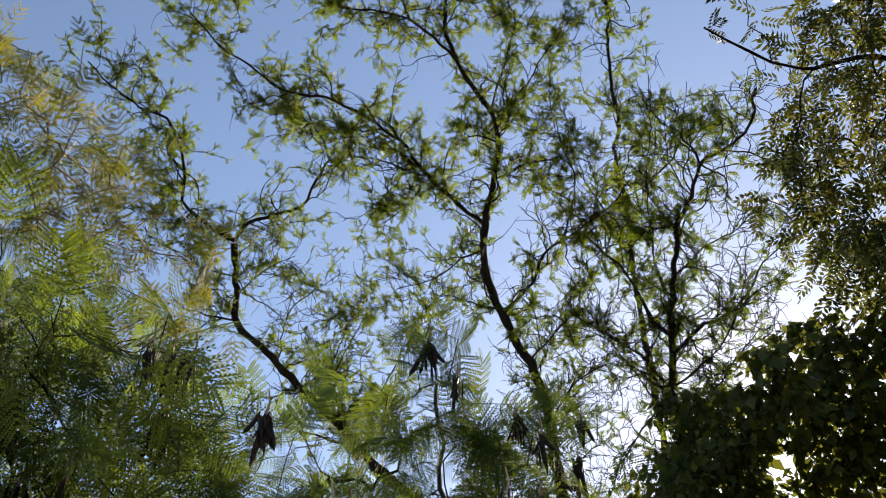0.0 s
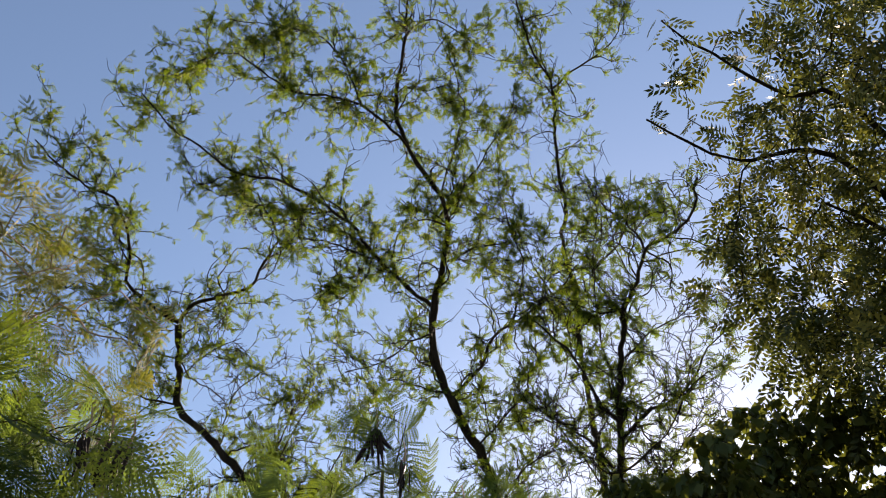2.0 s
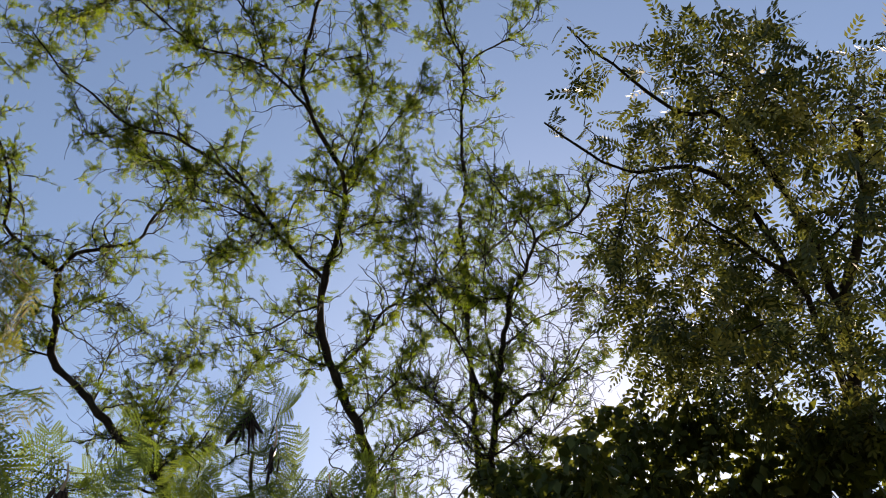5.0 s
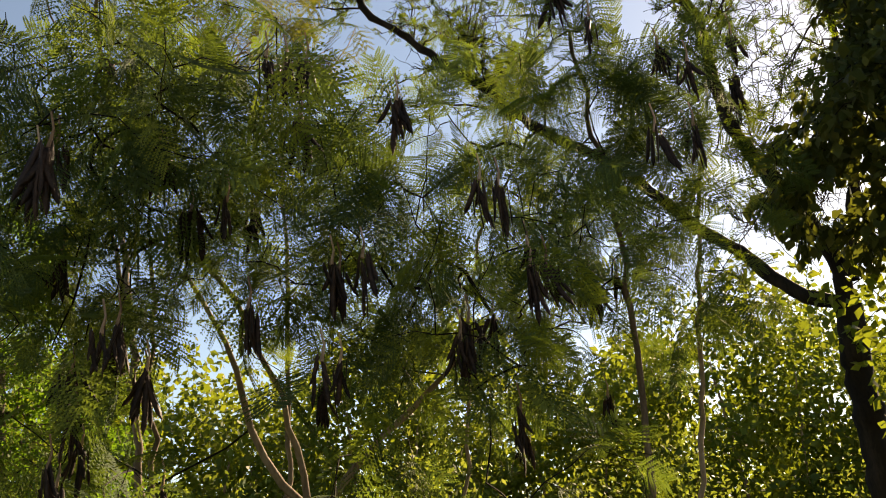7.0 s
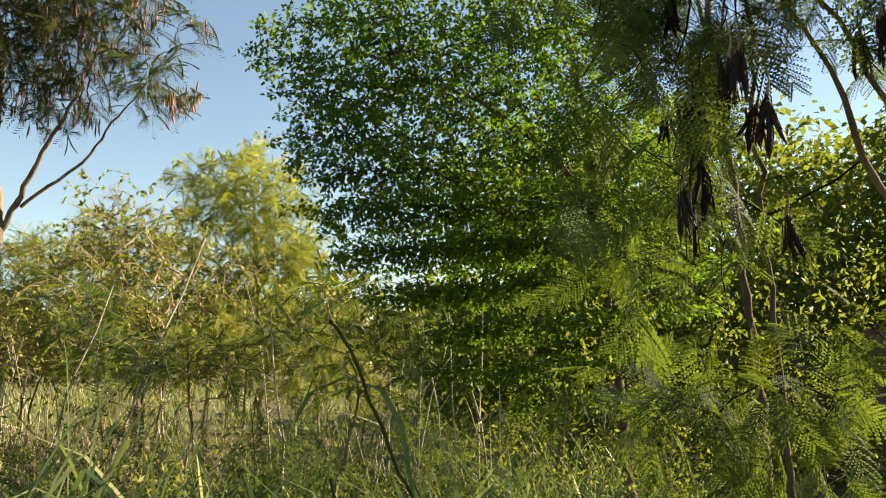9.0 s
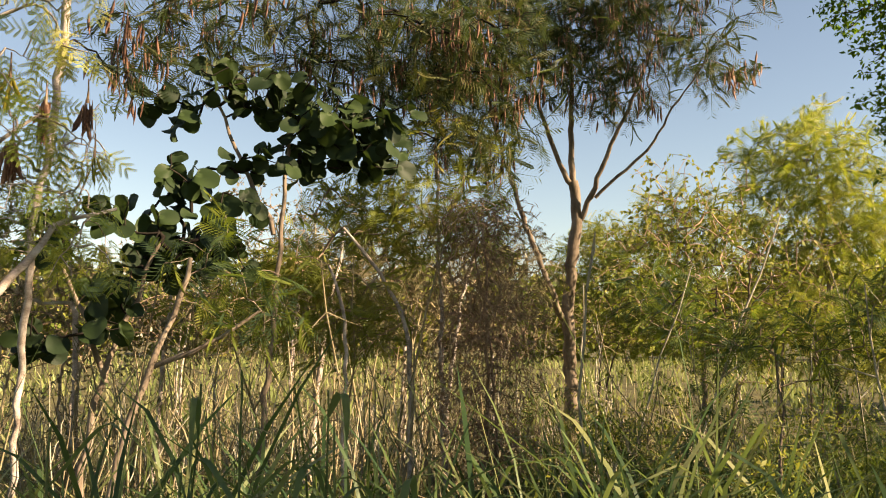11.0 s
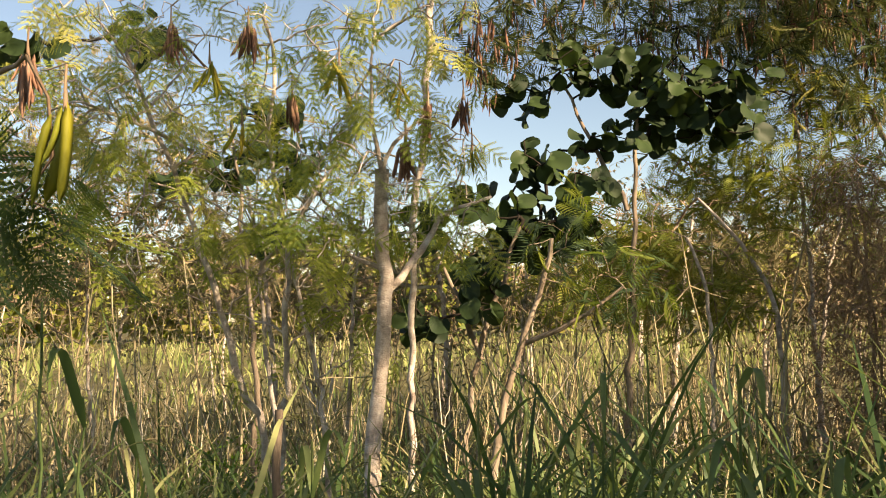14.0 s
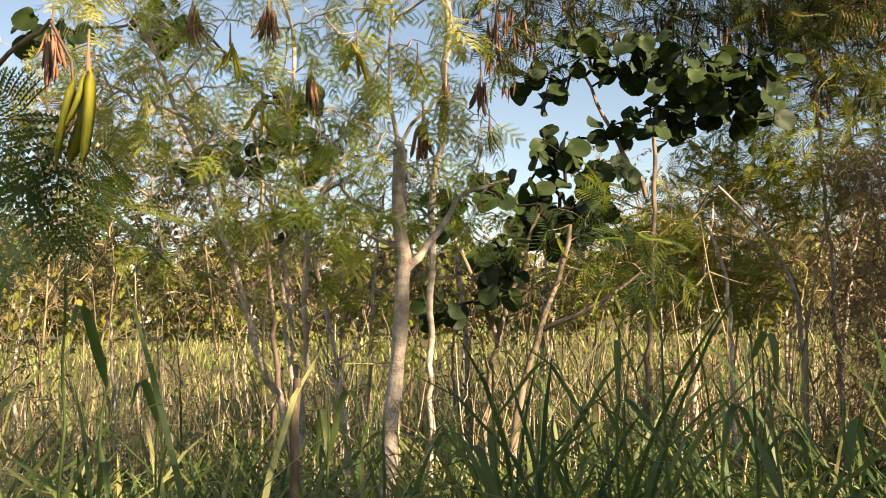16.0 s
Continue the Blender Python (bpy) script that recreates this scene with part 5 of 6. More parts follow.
def hanging_pods(tree, twigs, n, rng, mesh):
    """Uncountable small pods under a far crown."""
    Q = np.array([p.vertices[:] for p in mesh.polygons])
    V = np.array([v.co[:] for v in mesh.vertices])
    pick = rng.integers(len(twigs), size=n)
    P = np.concatenate([np.array([twigs[i][0][-1 - int(rng.integers(2))] + rng.normal(0, 0.05, 3) for _ in range(7)]) for i in pick])
    a = rng.random(len(P)) * 2 * math.pi
    c, s = np.cos(a), np.sin(a)
    R = np.zeros((len(P), 3, 3))
    R[:, 0, 0], R[:, 0, 1], R[:, 1, 0], R[:, 1, 1], R[:, 2, 2] = c, s, -s, c, 1
    R[:, 2, 0] = rng.normal(0, 0.2, len(P))
    verts = np.einsum("vk,nkj->nvj", V, R) + P[:, None]
    mesh_object("pod_mass", verts.reshape(-1, 3), (Q[None] + (np.arange(len(P)) * len(V))[:, None, None]).reshape(-1, 4), POD_RUSSET, tree, "dry brown seed pods", kind="stuff")


hanging_pods(forked, twigs, 230, rng, far_pod)
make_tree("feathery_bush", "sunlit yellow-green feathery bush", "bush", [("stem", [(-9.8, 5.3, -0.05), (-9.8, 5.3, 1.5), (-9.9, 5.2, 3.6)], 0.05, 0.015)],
          in_clumps([(-9.74, 5.18, 3.66, 0.65), (-9.60, 5.59, 3.09, 0.57), (-9.97, 4.90, 3.31, 0.57), (-9.79, 5.37, 2.74, 0.57), (-10.50, 4.77, 3.83, 0.45), (-10.16, 5.26, 4.15, 0.34)], 330, rng), GREY_BARK, LEAF_DROOP, FERN_FAR, 32, per_m=12, tuft=3, twig_bark=SHADED_GREY_BARK)
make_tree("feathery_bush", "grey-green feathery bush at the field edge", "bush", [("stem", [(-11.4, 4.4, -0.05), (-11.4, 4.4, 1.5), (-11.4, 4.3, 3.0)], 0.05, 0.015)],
          in_clumps([(-11.24, 4.71, 3.01, 0.55), (-11.46, 4.12, 3.23, 0.55), (-11.50, 4.23, 2.46, 0.63), (-12.60, 4.02, 3.03, 0.51), (-10.16, 4.76, 2.39, 0.50), (-13.74, 3.76, 3.04, 0.64)], 300, rng), GREY_BARK, LEAF_FERNY_SUNLIT, FERN_FAR, 33, per_m=10, tuft=3, twig_bark=SHADED_GREY_BARK)

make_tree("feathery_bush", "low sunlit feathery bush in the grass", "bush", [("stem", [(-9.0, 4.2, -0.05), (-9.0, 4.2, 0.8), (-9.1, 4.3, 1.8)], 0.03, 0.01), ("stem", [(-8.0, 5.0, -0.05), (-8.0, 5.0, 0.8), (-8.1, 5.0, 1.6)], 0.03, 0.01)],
          in_clumps([(-9.50, 3.91, 1.79, 0.52), (-9.15, 4.60, 1.73, 0.52), (-8.37, 4.93, 1.55, 0.50), (-10.75, 3.47, 1.88, 0.57), (-7.63, 5.11, 1.50, 0.53), (-9.72, 4.54, 2.28, 0.41), (-11.91, 3.05, 2.52, 0.55)], 230, rng), GREY_BARK, LEAF_FERNY_SUNLIT, FERN_FAR, 47, per_m=10, tuft=3, twig_bark=SHADED_GREY_BARK)

make_tree("feathery_bush", "dull green feathery bush standing in weeds", "bush", [("stem", [(-6.4, 2.8, -0.05), (-6.4, 2.8, 0.6), (-6.5, 2.9, 1.1)], 0.02, 0.008), ("stem", [(-5.6, 3.6, -0.05), (-5.6, 3.6, 0.6), (-5.5, 3.7, 1.2)], 0.02, 0.008)],
          in_clumps([(-7.33, 2.59, 1.74, 0.34), (-6.68, 2.82, 1.64, 0.32), (-6.47, 3.22, 1.55, 0.32), (-6.13, 3.76, 1.69, 0.37), (-5.70, 3.99, 1.73, 0.36), (-6.17, 4.01, 2.11, 0.28), (-5.24, 4.08, 1.56, 0.30), (-7.70, 2.42, 2.04, 0.31), (-6.69, 3.80, 1.94, 0.24)], 300, rng, wide=1.2), GREY_BARK, LEAF_FERNY, FERN_FAR, 48, per_m=8, tuft=2)

# ---- the pale-stemmed shrub with yellow pods ----
PALE_LIMBS = [("trunk", [(-3.95, -1.83, -0.05)] + [(-3.94, -1.81, 0.57), (-3.93, -1.79, 0.76), (-3.93, -1.77, 1.00), (-3.97, -1.76, 1.21), (-3.94, -1.73, 1.43), (-3.89, -1.70, 1.67), (-3.88, -1.69, 1.86), (-3.86, -1.68, 2.08), (-3.84, -1.68, 2.22)], 0.043, 0.030), ("limb", [(-3.89, -1.69, 1.70), (-4.02, -1.61, 1.82), (-4.13, -1.54, 1.98), (-4.24, -1.47, 2.08), (-4.37, -1.32, 2.15)], 0.019, 0.008), ("limb", [(-3.89, -1.70, 1.80), (-3.84, -1.81, 1.84), (-3.79, -1.91, 1.93)], 0.012, 0.006),
              ("limb", [(-3.84, -1.68, 2.2), (-3.83, -1.62, 2.32), (-3.90, -1.52, 2.44)], 0.011, 0.006), ("limb", [(-3.84, -1.68, 2.2), (-3.82, -1.73, 2.45), (-3.80, -1.70, 2.75)], 0.012, 0.005)]
made = [plumes(l[1], n, reach, k, rng, 0.4, 0.09, 0.007) for l, n, reach, k in zip(PALE_LIMBS[1:], (6, 4, 5, 8), (0.5, 0.35, 0.4, 0.6), (10, 7, 8, 11))]
pale, twigs = make_tree("pale_stemmed_tree", "smooth pale-stemmed feathery tree with seed pods", "tree", PALE_LIMBS,
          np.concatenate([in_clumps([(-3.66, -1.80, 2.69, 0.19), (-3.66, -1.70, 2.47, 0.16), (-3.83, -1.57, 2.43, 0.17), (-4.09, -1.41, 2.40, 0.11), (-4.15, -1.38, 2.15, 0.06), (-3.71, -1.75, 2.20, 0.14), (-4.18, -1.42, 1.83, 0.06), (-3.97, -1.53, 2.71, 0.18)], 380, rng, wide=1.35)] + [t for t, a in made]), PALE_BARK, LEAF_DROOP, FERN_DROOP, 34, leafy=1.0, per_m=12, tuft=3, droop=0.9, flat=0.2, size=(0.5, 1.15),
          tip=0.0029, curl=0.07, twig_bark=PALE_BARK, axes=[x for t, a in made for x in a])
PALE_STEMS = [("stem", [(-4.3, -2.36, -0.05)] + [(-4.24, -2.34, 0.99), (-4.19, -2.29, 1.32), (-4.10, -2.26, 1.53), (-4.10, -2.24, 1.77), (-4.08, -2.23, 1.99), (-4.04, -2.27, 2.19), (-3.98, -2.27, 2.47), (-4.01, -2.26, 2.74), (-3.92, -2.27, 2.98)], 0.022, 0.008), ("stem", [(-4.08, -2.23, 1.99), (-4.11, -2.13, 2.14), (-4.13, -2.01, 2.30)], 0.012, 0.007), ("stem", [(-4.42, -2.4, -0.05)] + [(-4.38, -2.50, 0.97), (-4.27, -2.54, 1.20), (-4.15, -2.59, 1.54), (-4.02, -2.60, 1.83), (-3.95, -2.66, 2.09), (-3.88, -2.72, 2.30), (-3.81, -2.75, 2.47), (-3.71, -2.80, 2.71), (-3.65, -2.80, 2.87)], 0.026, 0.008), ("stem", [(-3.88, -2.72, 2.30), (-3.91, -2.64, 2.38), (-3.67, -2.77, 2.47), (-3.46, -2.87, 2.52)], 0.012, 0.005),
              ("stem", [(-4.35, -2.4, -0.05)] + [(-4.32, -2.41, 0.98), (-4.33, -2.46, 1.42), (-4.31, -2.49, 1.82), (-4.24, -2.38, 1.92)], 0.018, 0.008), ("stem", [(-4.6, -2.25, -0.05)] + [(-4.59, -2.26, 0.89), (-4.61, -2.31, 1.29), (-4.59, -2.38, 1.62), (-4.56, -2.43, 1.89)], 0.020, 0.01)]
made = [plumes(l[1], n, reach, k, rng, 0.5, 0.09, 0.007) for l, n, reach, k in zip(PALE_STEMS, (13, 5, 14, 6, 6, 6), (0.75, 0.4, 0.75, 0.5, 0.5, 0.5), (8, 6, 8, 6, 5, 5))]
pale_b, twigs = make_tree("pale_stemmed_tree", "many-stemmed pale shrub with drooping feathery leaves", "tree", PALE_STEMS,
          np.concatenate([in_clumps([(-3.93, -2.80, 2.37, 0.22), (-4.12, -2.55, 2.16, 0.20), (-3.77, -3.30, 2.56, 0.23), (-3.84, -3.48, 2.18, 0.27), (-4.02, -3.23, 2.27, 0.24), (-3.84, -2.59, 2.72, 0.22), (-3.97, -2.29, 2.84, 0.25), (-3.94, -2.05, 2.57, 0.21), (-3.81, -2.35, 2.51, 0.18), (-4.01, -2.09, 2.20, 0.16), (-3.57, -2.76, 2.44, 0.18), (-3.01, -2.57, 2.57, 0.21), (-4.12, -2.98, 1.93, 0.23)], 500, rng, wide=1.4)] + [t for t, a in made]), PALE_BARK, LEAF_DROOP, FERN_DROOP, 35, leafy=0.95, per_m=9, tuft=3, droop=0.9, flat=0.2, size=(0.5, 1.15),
          tip=0.0029, curl=0.07, twig_bark=PALE_BARK, axes=[x for t, a in made for x in a])
near_spray, twigs = make_tree("ferny_shrub", "near feathery shrub with ripening yellow pods", "shrub",
          [("stem", [(-2.5, -3.0, -0.05), (-2.5, -2.9, 1.2), (-2.3, -2.4, 2.1), (-1.95, -1.85, 2.18)], 0.018, 0.005)],
          in_clumps([(-2.58, -2.38, 1.86, 0.19), (-1.93, -1.87, 1.94, 0.11), (-1.98, -1.83, 1.83, 0.08)], 40, rng, wide=1.1), GREY_BARK, LEAF_FERNY, FERN_NEAR, 36, per_m=4, tuft=1, twig_bark=TWIG_BARK)
for at in [(-3.76, -1.55, 2.30), (-3.58, -2.53, 2.84), (-3.74, -2.25, 2.86), (-3.94, -1.50, 2.50), (-3.97, -1.35, 2.52), (-2.57, -2.38, 2.40), (-3.90, -2.12, 2.59)]:
    pod_cluster(pale if at[1] > -2 else pale_b, at, 15, pods_russet, rng, 0.2, label="dry russet seed pods")
for at in [(-3.66, -2.24, 2.41), (-3.62, -2.37, 2.68), (-3.59, -1.77, 2.61), (-3.70, -1.55, 2.53), (-4.03, -1.33, 2.31)]:
    pod_cluster(pale if at[1] > -2 else pale_b, at, 5, pods_green, rng, 0.6, label="ripening yellow-green pods")
pod_cluster(near_spray, (-1.98, -1.77, 2.06), 4, pods_green, rng, 0.75, 1.35, "ripening yellow-green pods")
p = smooth_path([(-2.75, -1.66, -0.05), (-2.76, -1.66, 0.98), (-2.82, -1.67, 1.32)], 0.05, rng, 0.006)
v, q = tubes([(p, np.linspace(0.017, 0.013, len(p)))], 8)
tagged(mesh_object("broken_stem", v, q, SHADED_GREY_BARK), "weathered grey broken-off stem in the grass", "stump")

leaning, twigs = make_tree("leaning_tree", "thin leaning grey tree in the thicket", "tree", [("trunk", [(-5.65, -1.7, -0.05)] + [(-5.76, -1.58, 0.94), (-5.81, -1.45, 1.40), (-5.83, -1.32, 1.72), (-5.82, -1.24, 2.07)], 0.035, 0.015), ("limb", [(-5.81, -1.45, 1.4), (-5.7, -1.1, 1.55), (-5.7, -0.8, 1.75)], 0.018, 0.008)],
          in_clumps([(-5.9, -1.1, 2.0, 0.4), (-5.7, -0.8, 1.85, 0.35)], 160, rng), GREY_BARK, LEAF_FERNY, FERN_FAR, 37, per_m=9)
tall_b, twigs = make_tree("feathery_tree", "tall thin feathery tree with brown pods", "tree",
          [("trunk", [(-5.4, -2.05, -0.05)] + [(-5.36, -2.03, 1.52), (-5.23, -1.95, 2.28), (-5.16, -1.86, 2.76), (-5.09, -1.82, 3.04), (-5.04, -1.78, 3.51)], 0.019, 0.022), ("limb", [(-5.02, -1.76, 3.6), (-5.05, -1.75, 4.2), (-5.9, -1.5, 4.6), (-6.8, -0.7, 4.5)], 0.026, 0.010)],
          in_clumps([(-6.37, -1.22, 4.00, 0.47), (-6.90, -0.45, 4.15, 0.55), (-6.92, 0.25, 3.99, 0.55), (-6.90, 0.76, 3.83, 0.55), (-6.63, -0.86, 3.68, 0.30), (-5.96, -1.75, 3.40, 0.35), (-6.49, -1.41, 3.61, 0.38), (-7.05, -0.55, 3.74, 0.46), (-7.09, -0.07, 3.57, 0.50), (-7.05, 0.51, 3.50, 0.55), (-7.07, 0.84, 3.19, 0.46)], 270, rng), PALE_BARK, LEAF_GREY, FERN_FAR, 38, per_m=10, twig_bark=DARK_BARK)
hanging_pods(tall_b, twigs, 110, rng, far_pod)
thicket_a, twigs = make_tree("thicket_tree", "spindly thicket tree with dull feathery leaves", "tree",
          [("stem", [(-6.32, -0.28, -0.05)] + [(-6.34, -0.29, 0.75), (-6.39, -0.29, 1.37), (-6.39, -0.30, 1.70), (-6.37, -0.41, 2.08)], 0.022, 0.01), ("stem", [(-6.7, 0.2, -0.05)] + [(-6.71, 0.18, 0.71), (-6.76, 0.19, 1.32), (-6.77, 0.11, 1.78), (-6.76, -0.10, 2.14), (-6.74, -0.32, 2.39)], 0.03, 0.01), ("stem", [(-7.1, 0.5, -0.05), (-7.1, 0.45, 1.5), (-7.15, 0.4, 3.2)], 0.025, 0.01)],
          in_clumps([(-6.87, -0.72, 2.14, 0.38), (-7.32, -0.30, 2.56, 0.41), (-7.27, 0.11, 2.74, 0.41), (-6.90, -0.54, 1.77, 0.38), (-7.16, 0.51, 3.07, 0.41), (-7.09, 0.28, 2.49, 0.40), (-6.56, -1.11, 1.85, 0.32), (-6.89, -0.15, 1.75, 0.38), (-6.85, 0.55, 2.48, 0.39)], 420, rng), PALE_BARK, LEAF_FERNY_SUNLIT, FERN_FAR, 39, per_m=9, twig_bark=TWIG_BARK)

make_tree("thicket_tree", "dry twiggy thicket tree with sparse olive leaves", "tree",
          [("stem", [(-8.0, -4.2, -0.05), (-7.9, -4.2, 1.4), (-7.6, -4.3, 2.9)], 0.04, 0.012), ("stem", [(-8.3, -3.6, -0.05), (-8.2, -3.5, 1.6), (-8.3, -3.4, 2.8)], 0.03, 0.01)],
          in_clumps([(-6.15, -5.02, 3.16, 0.54), (-6.56, -4.52, 2.97, 0.49), (-5.50, -4.94, 3.34, 0.41), (-6.10, -4.47, 3.41, 0.38), (-6.50, -5.56, 2.55, 0.63), (-7.30, -5.30, 2.74, 0.67), (-5.95, -5.32, 2.96, 0.54), (-7.63, -5.83, 1.99, 0.76), (-7.58, -5.00, 2.17, 0.55), (-6.32, -5.85, 2.03, 0.57)], 560, rng), PALE_BARK, LEAF_OLIVE, FERN_FAR, 44, per_m=2, tuft=1, leafy=0.35, twig_bark=PALE_TWIG)
make_tree("thicket_tree", "bare-twigged thicket tree behind pale stems", "tree",
          [("stem", [(-8.4, -2.6, -0.05), (-8.3, -2.6, 1.4), (-8.1, -2.7, 2.8)], 0.04, 0.012), ("stem", [(-8.6, -2.0, -0.05), (-8.5, -1.9, 1.4), (-8.4, -1.8, 2.4)], 0.03, 0.01)],
          in_clumps([(-6.89, -3.93, 3.04, 0.44), (-7.19, -3.29, 3.05, 0.39), (-7.44, -2.76, 2.77, 0.34), (-7.35, -4.28, 2.64, 0.57), (-8.13, -3.92, 2.39, 0.55), (-7.81, -3.27, 2.70, 0.47), (-8.34, -4.70, 1.98, 0.65), (-8.75, -3.82, 1.92, 0.65), (-8.53, -2.90, 2.05, 0.50)], 560, rng), PALE_BARK, LEAF_OLIVE, FERN_FAR, 45, per_m=2, tuft=1, leafy=0.4, twig_bark=PALE_TWIG)
make_tree("thicket_tree", "tangled thicket tree with thin brown twigs", "tree",
          [("stem", [(-8.5, -0.6, -0.05), (-8.5, -0.5, 1.4), (-8.6, -0.3, 2.6)], 0.04, 0.012), ("stem", [(-8.4, 0.6, -0.05), (-8.4, 0.7, 1.4), (-8.4, 0.9, 2.4)], 0.03, 0.01)],
          in_clumps([(-8.35, -1.29, 1.89, 0.57), (-8.88, -0.65, 2.05, 0.61), (-8.87, 0.06, 2.02, 0.61), (-8.80, 0.69, 2.15, 0.61), (-9.20, 1.28, 2.16, 0.70), (-9.34, -0.26, 2.57, 0.59)], 560, rng), PALE_BARK, LEAF_OLIVE, FERN_FAR, 46, per_m=3, tuft=1, leafy=0.55, twig_bark=PALE_TWIG)

# ---- shrub with large round leaves ----
def round_leaf_mesh(name, size, wave, rng):
    """A broad heart-shaped leaf with a notch, a fold and a wavy rim."""
    V, Q, rings, n = [(0, 0, 0)], [], 3, 14
    for k in range(1, rings + 1):
        for i in range(n):
            a = 2 * math.pi * i / n
            r = size / 2 * k / rings * (1 + 0.08 * math.cos(2 * a)) * (0.72 if i == n // 2 else 1)
            x, y = size * 0.42 * k / rings + r * math.cos(a), r * math.sin(a)
            V.append((x, y, -0.18 * x * x / size + 0.12 * abs(y) + wave * size * 0.05 * math.sin(3 * a) * (k / rings) ** 2))
    faces = [(0, 1 + i, 1 + (i + 1) % n) for i in range(n)]
    for k in range(rings - 1):
        for i in range(n):
            a, b = 1 + k * n + i, 1 + k * n + (i + 1) % n
            faces += [(a, a + n, b + n), (a, b + n, b)]
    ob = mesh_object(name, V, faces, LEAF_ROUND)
    me = ob.data
    bpy.data.objects.remove(ob)
    return me


round_leaves = [round_leaf_mesh("leaf", s, w, rng) for s, w in ((0.155, 1.2), (0.13, -1.3), (0.17, 1.0))]


def round_leaved(label, stems, clumps, per, seed):
    rng = np.random.default_rng(seed)
    shrub = root("round_leaved_shrub", label, "shrub")
    wood = []
    for pts, r0, r1 in stems:
        p = smooth_path(pts, 0.1, rng, 0.01)
        wood.append((p, np.linspace(r0, r1, len(p))))
        v, q = tubes([wood[-1]], 7)
        mesh_object("stem", v, q, GREY_BARK, shrub)
    goals = in_clumps(clumps, per, rng, 8)
    twigs = grow(wood, goals, rng, 0.085, 0.0035)
    v, q = tubes(twigs, 4)
    mesh_object("twig_growth", v, q, DARK_BARK, shrub, kind="stuff")
    for pts, rad in twigs:
        d = unit(rng.normal(0, 1, 3) * (1, 1, 0.35) - np.array((0, 0, 0.55)))
        z = unit(np.array((0.75, 0.2, 0.35)) + rng.normal(0, 0.45, 3))
        y = unit(np.cross(z, d))
        z = np.cross(d, y)
        m = Matrix(((d[0], y[0], z[0], pts[-1][0]), (d[1], y[1], z[1], pts[-1][1]), (d[2], y[2], z[2], pts[-1][2]), (0, 0, 0, 1)))
        shared("leaf", round_leaves[int(rng.integers(3))], shrub, m @ Matrix.Scale(rng.uniform(0.7, 1.1), 4))
    return shrub


M_LOW, M_TOP, M_SIDE = [(-5.93, -2.08, 2.23, 0.19), (-6.19, -1.79, 2.40, 0.16), (-6.43, -1.43, 2.65, 0.20), (-6.31, -1.03, 2.45, 0.16), (-6.38, -1.51, 2.21, 0.28), (-6.33, -1.15, 2.15, 0.23), (-6.05, -1.73, 1.88, 0.19), (-5.86, -1.73, 1.65, 0.11), (-5.76, -2.12, 1.59, 0.15), (-6.45, -0.95, 2.82, 0.16)], [(-6.41, -1.49, 3.14, 0.21), (-6.41, -1.09, 3.35, 0.25), (-6.47, -0.67, 3.21, 0.29), (-6.61, -0.34, 3.09, 0.33), (-6.55, -0.57, 2.90, 0.25), (-6.64, -0.12, 2.92, 0.25), (-6.58, -0.00, 3.13, 0.21)], [(-5.62, -3.08, 2.97, 0.20), (-5.75, -2.94, 2.71, 0.20), (-5.41, -3.64, 2.55, 0.16), (-5.56, -3.35, 2.63, 0.16), (-5.11, -3.70, 3.41, 0.20), (-5.76, -3.11, 2.18, 0.12), (-3.99, -3.63, 3.04, 0.16)]
round_leaved("shrub with large dark round leaves among feathery trees", [([(-5.9, -1.9, -0.05), (-6.0, -1.8, 1.2), (-6.2, -1.5, 2.2)], 0.03, 0.012), ([(-6.0, -1.75, 1.3), (-6.0, -2.1, 2.2)], 0.02, 0.01)], M_LOW, 1500, 51)
round_leaved("tall shrub with large dark round leaves", [([(-6.5, -0.9, -0.05), (-6.5, -0.8, 1.5), (-6.5, -0.7, 3.1)], 0.03, 0.012), ([(-6.5, -0.8, 2.3), (-6.5, -1.2, 3.2)], 0.02, 0.01)], M_TOP, 950, 52)
round_leaved("round-leaved climber among pale stems", [([(-5.6, -3.2, -0.05), (-5.6, -3.2, 1.5), (-5.5, -3.3, 2.9)], 0.025, 0.01)], M_SIDE, 900, 53)

# ---- dry vine-choked bush ----
make_tree("dry_bush", "dead brown bush choked with dry vines", "bush", [("stem", [(-6.5, 0.65, -0.05), (-6.45, 0.7, 1.0), (-6.5, 0.68, 2.4)], 0.02, 0.008), ("stem", [(-6.6, 0.8, -0.05), (-6.5, 0.75, 1.3), (-6.4, 0.6, 2.2)], 0.014, 0.006)],
          in_clumps([(-6.44, 0.68, 2.30, 0.36), (-6.48, 0.69, 1.86, 0.40), (-6.49, 0.64, 1.39, 0.40), (-6.46, 0.68, 0.97, 0.36)], 2000, rng), TWIG_BARK, LEAF_DRY, CURLED, 61, per_m=80, tuft=10, sag=0.25, twig_bark=TWIG_BARK, jitter=0.07)

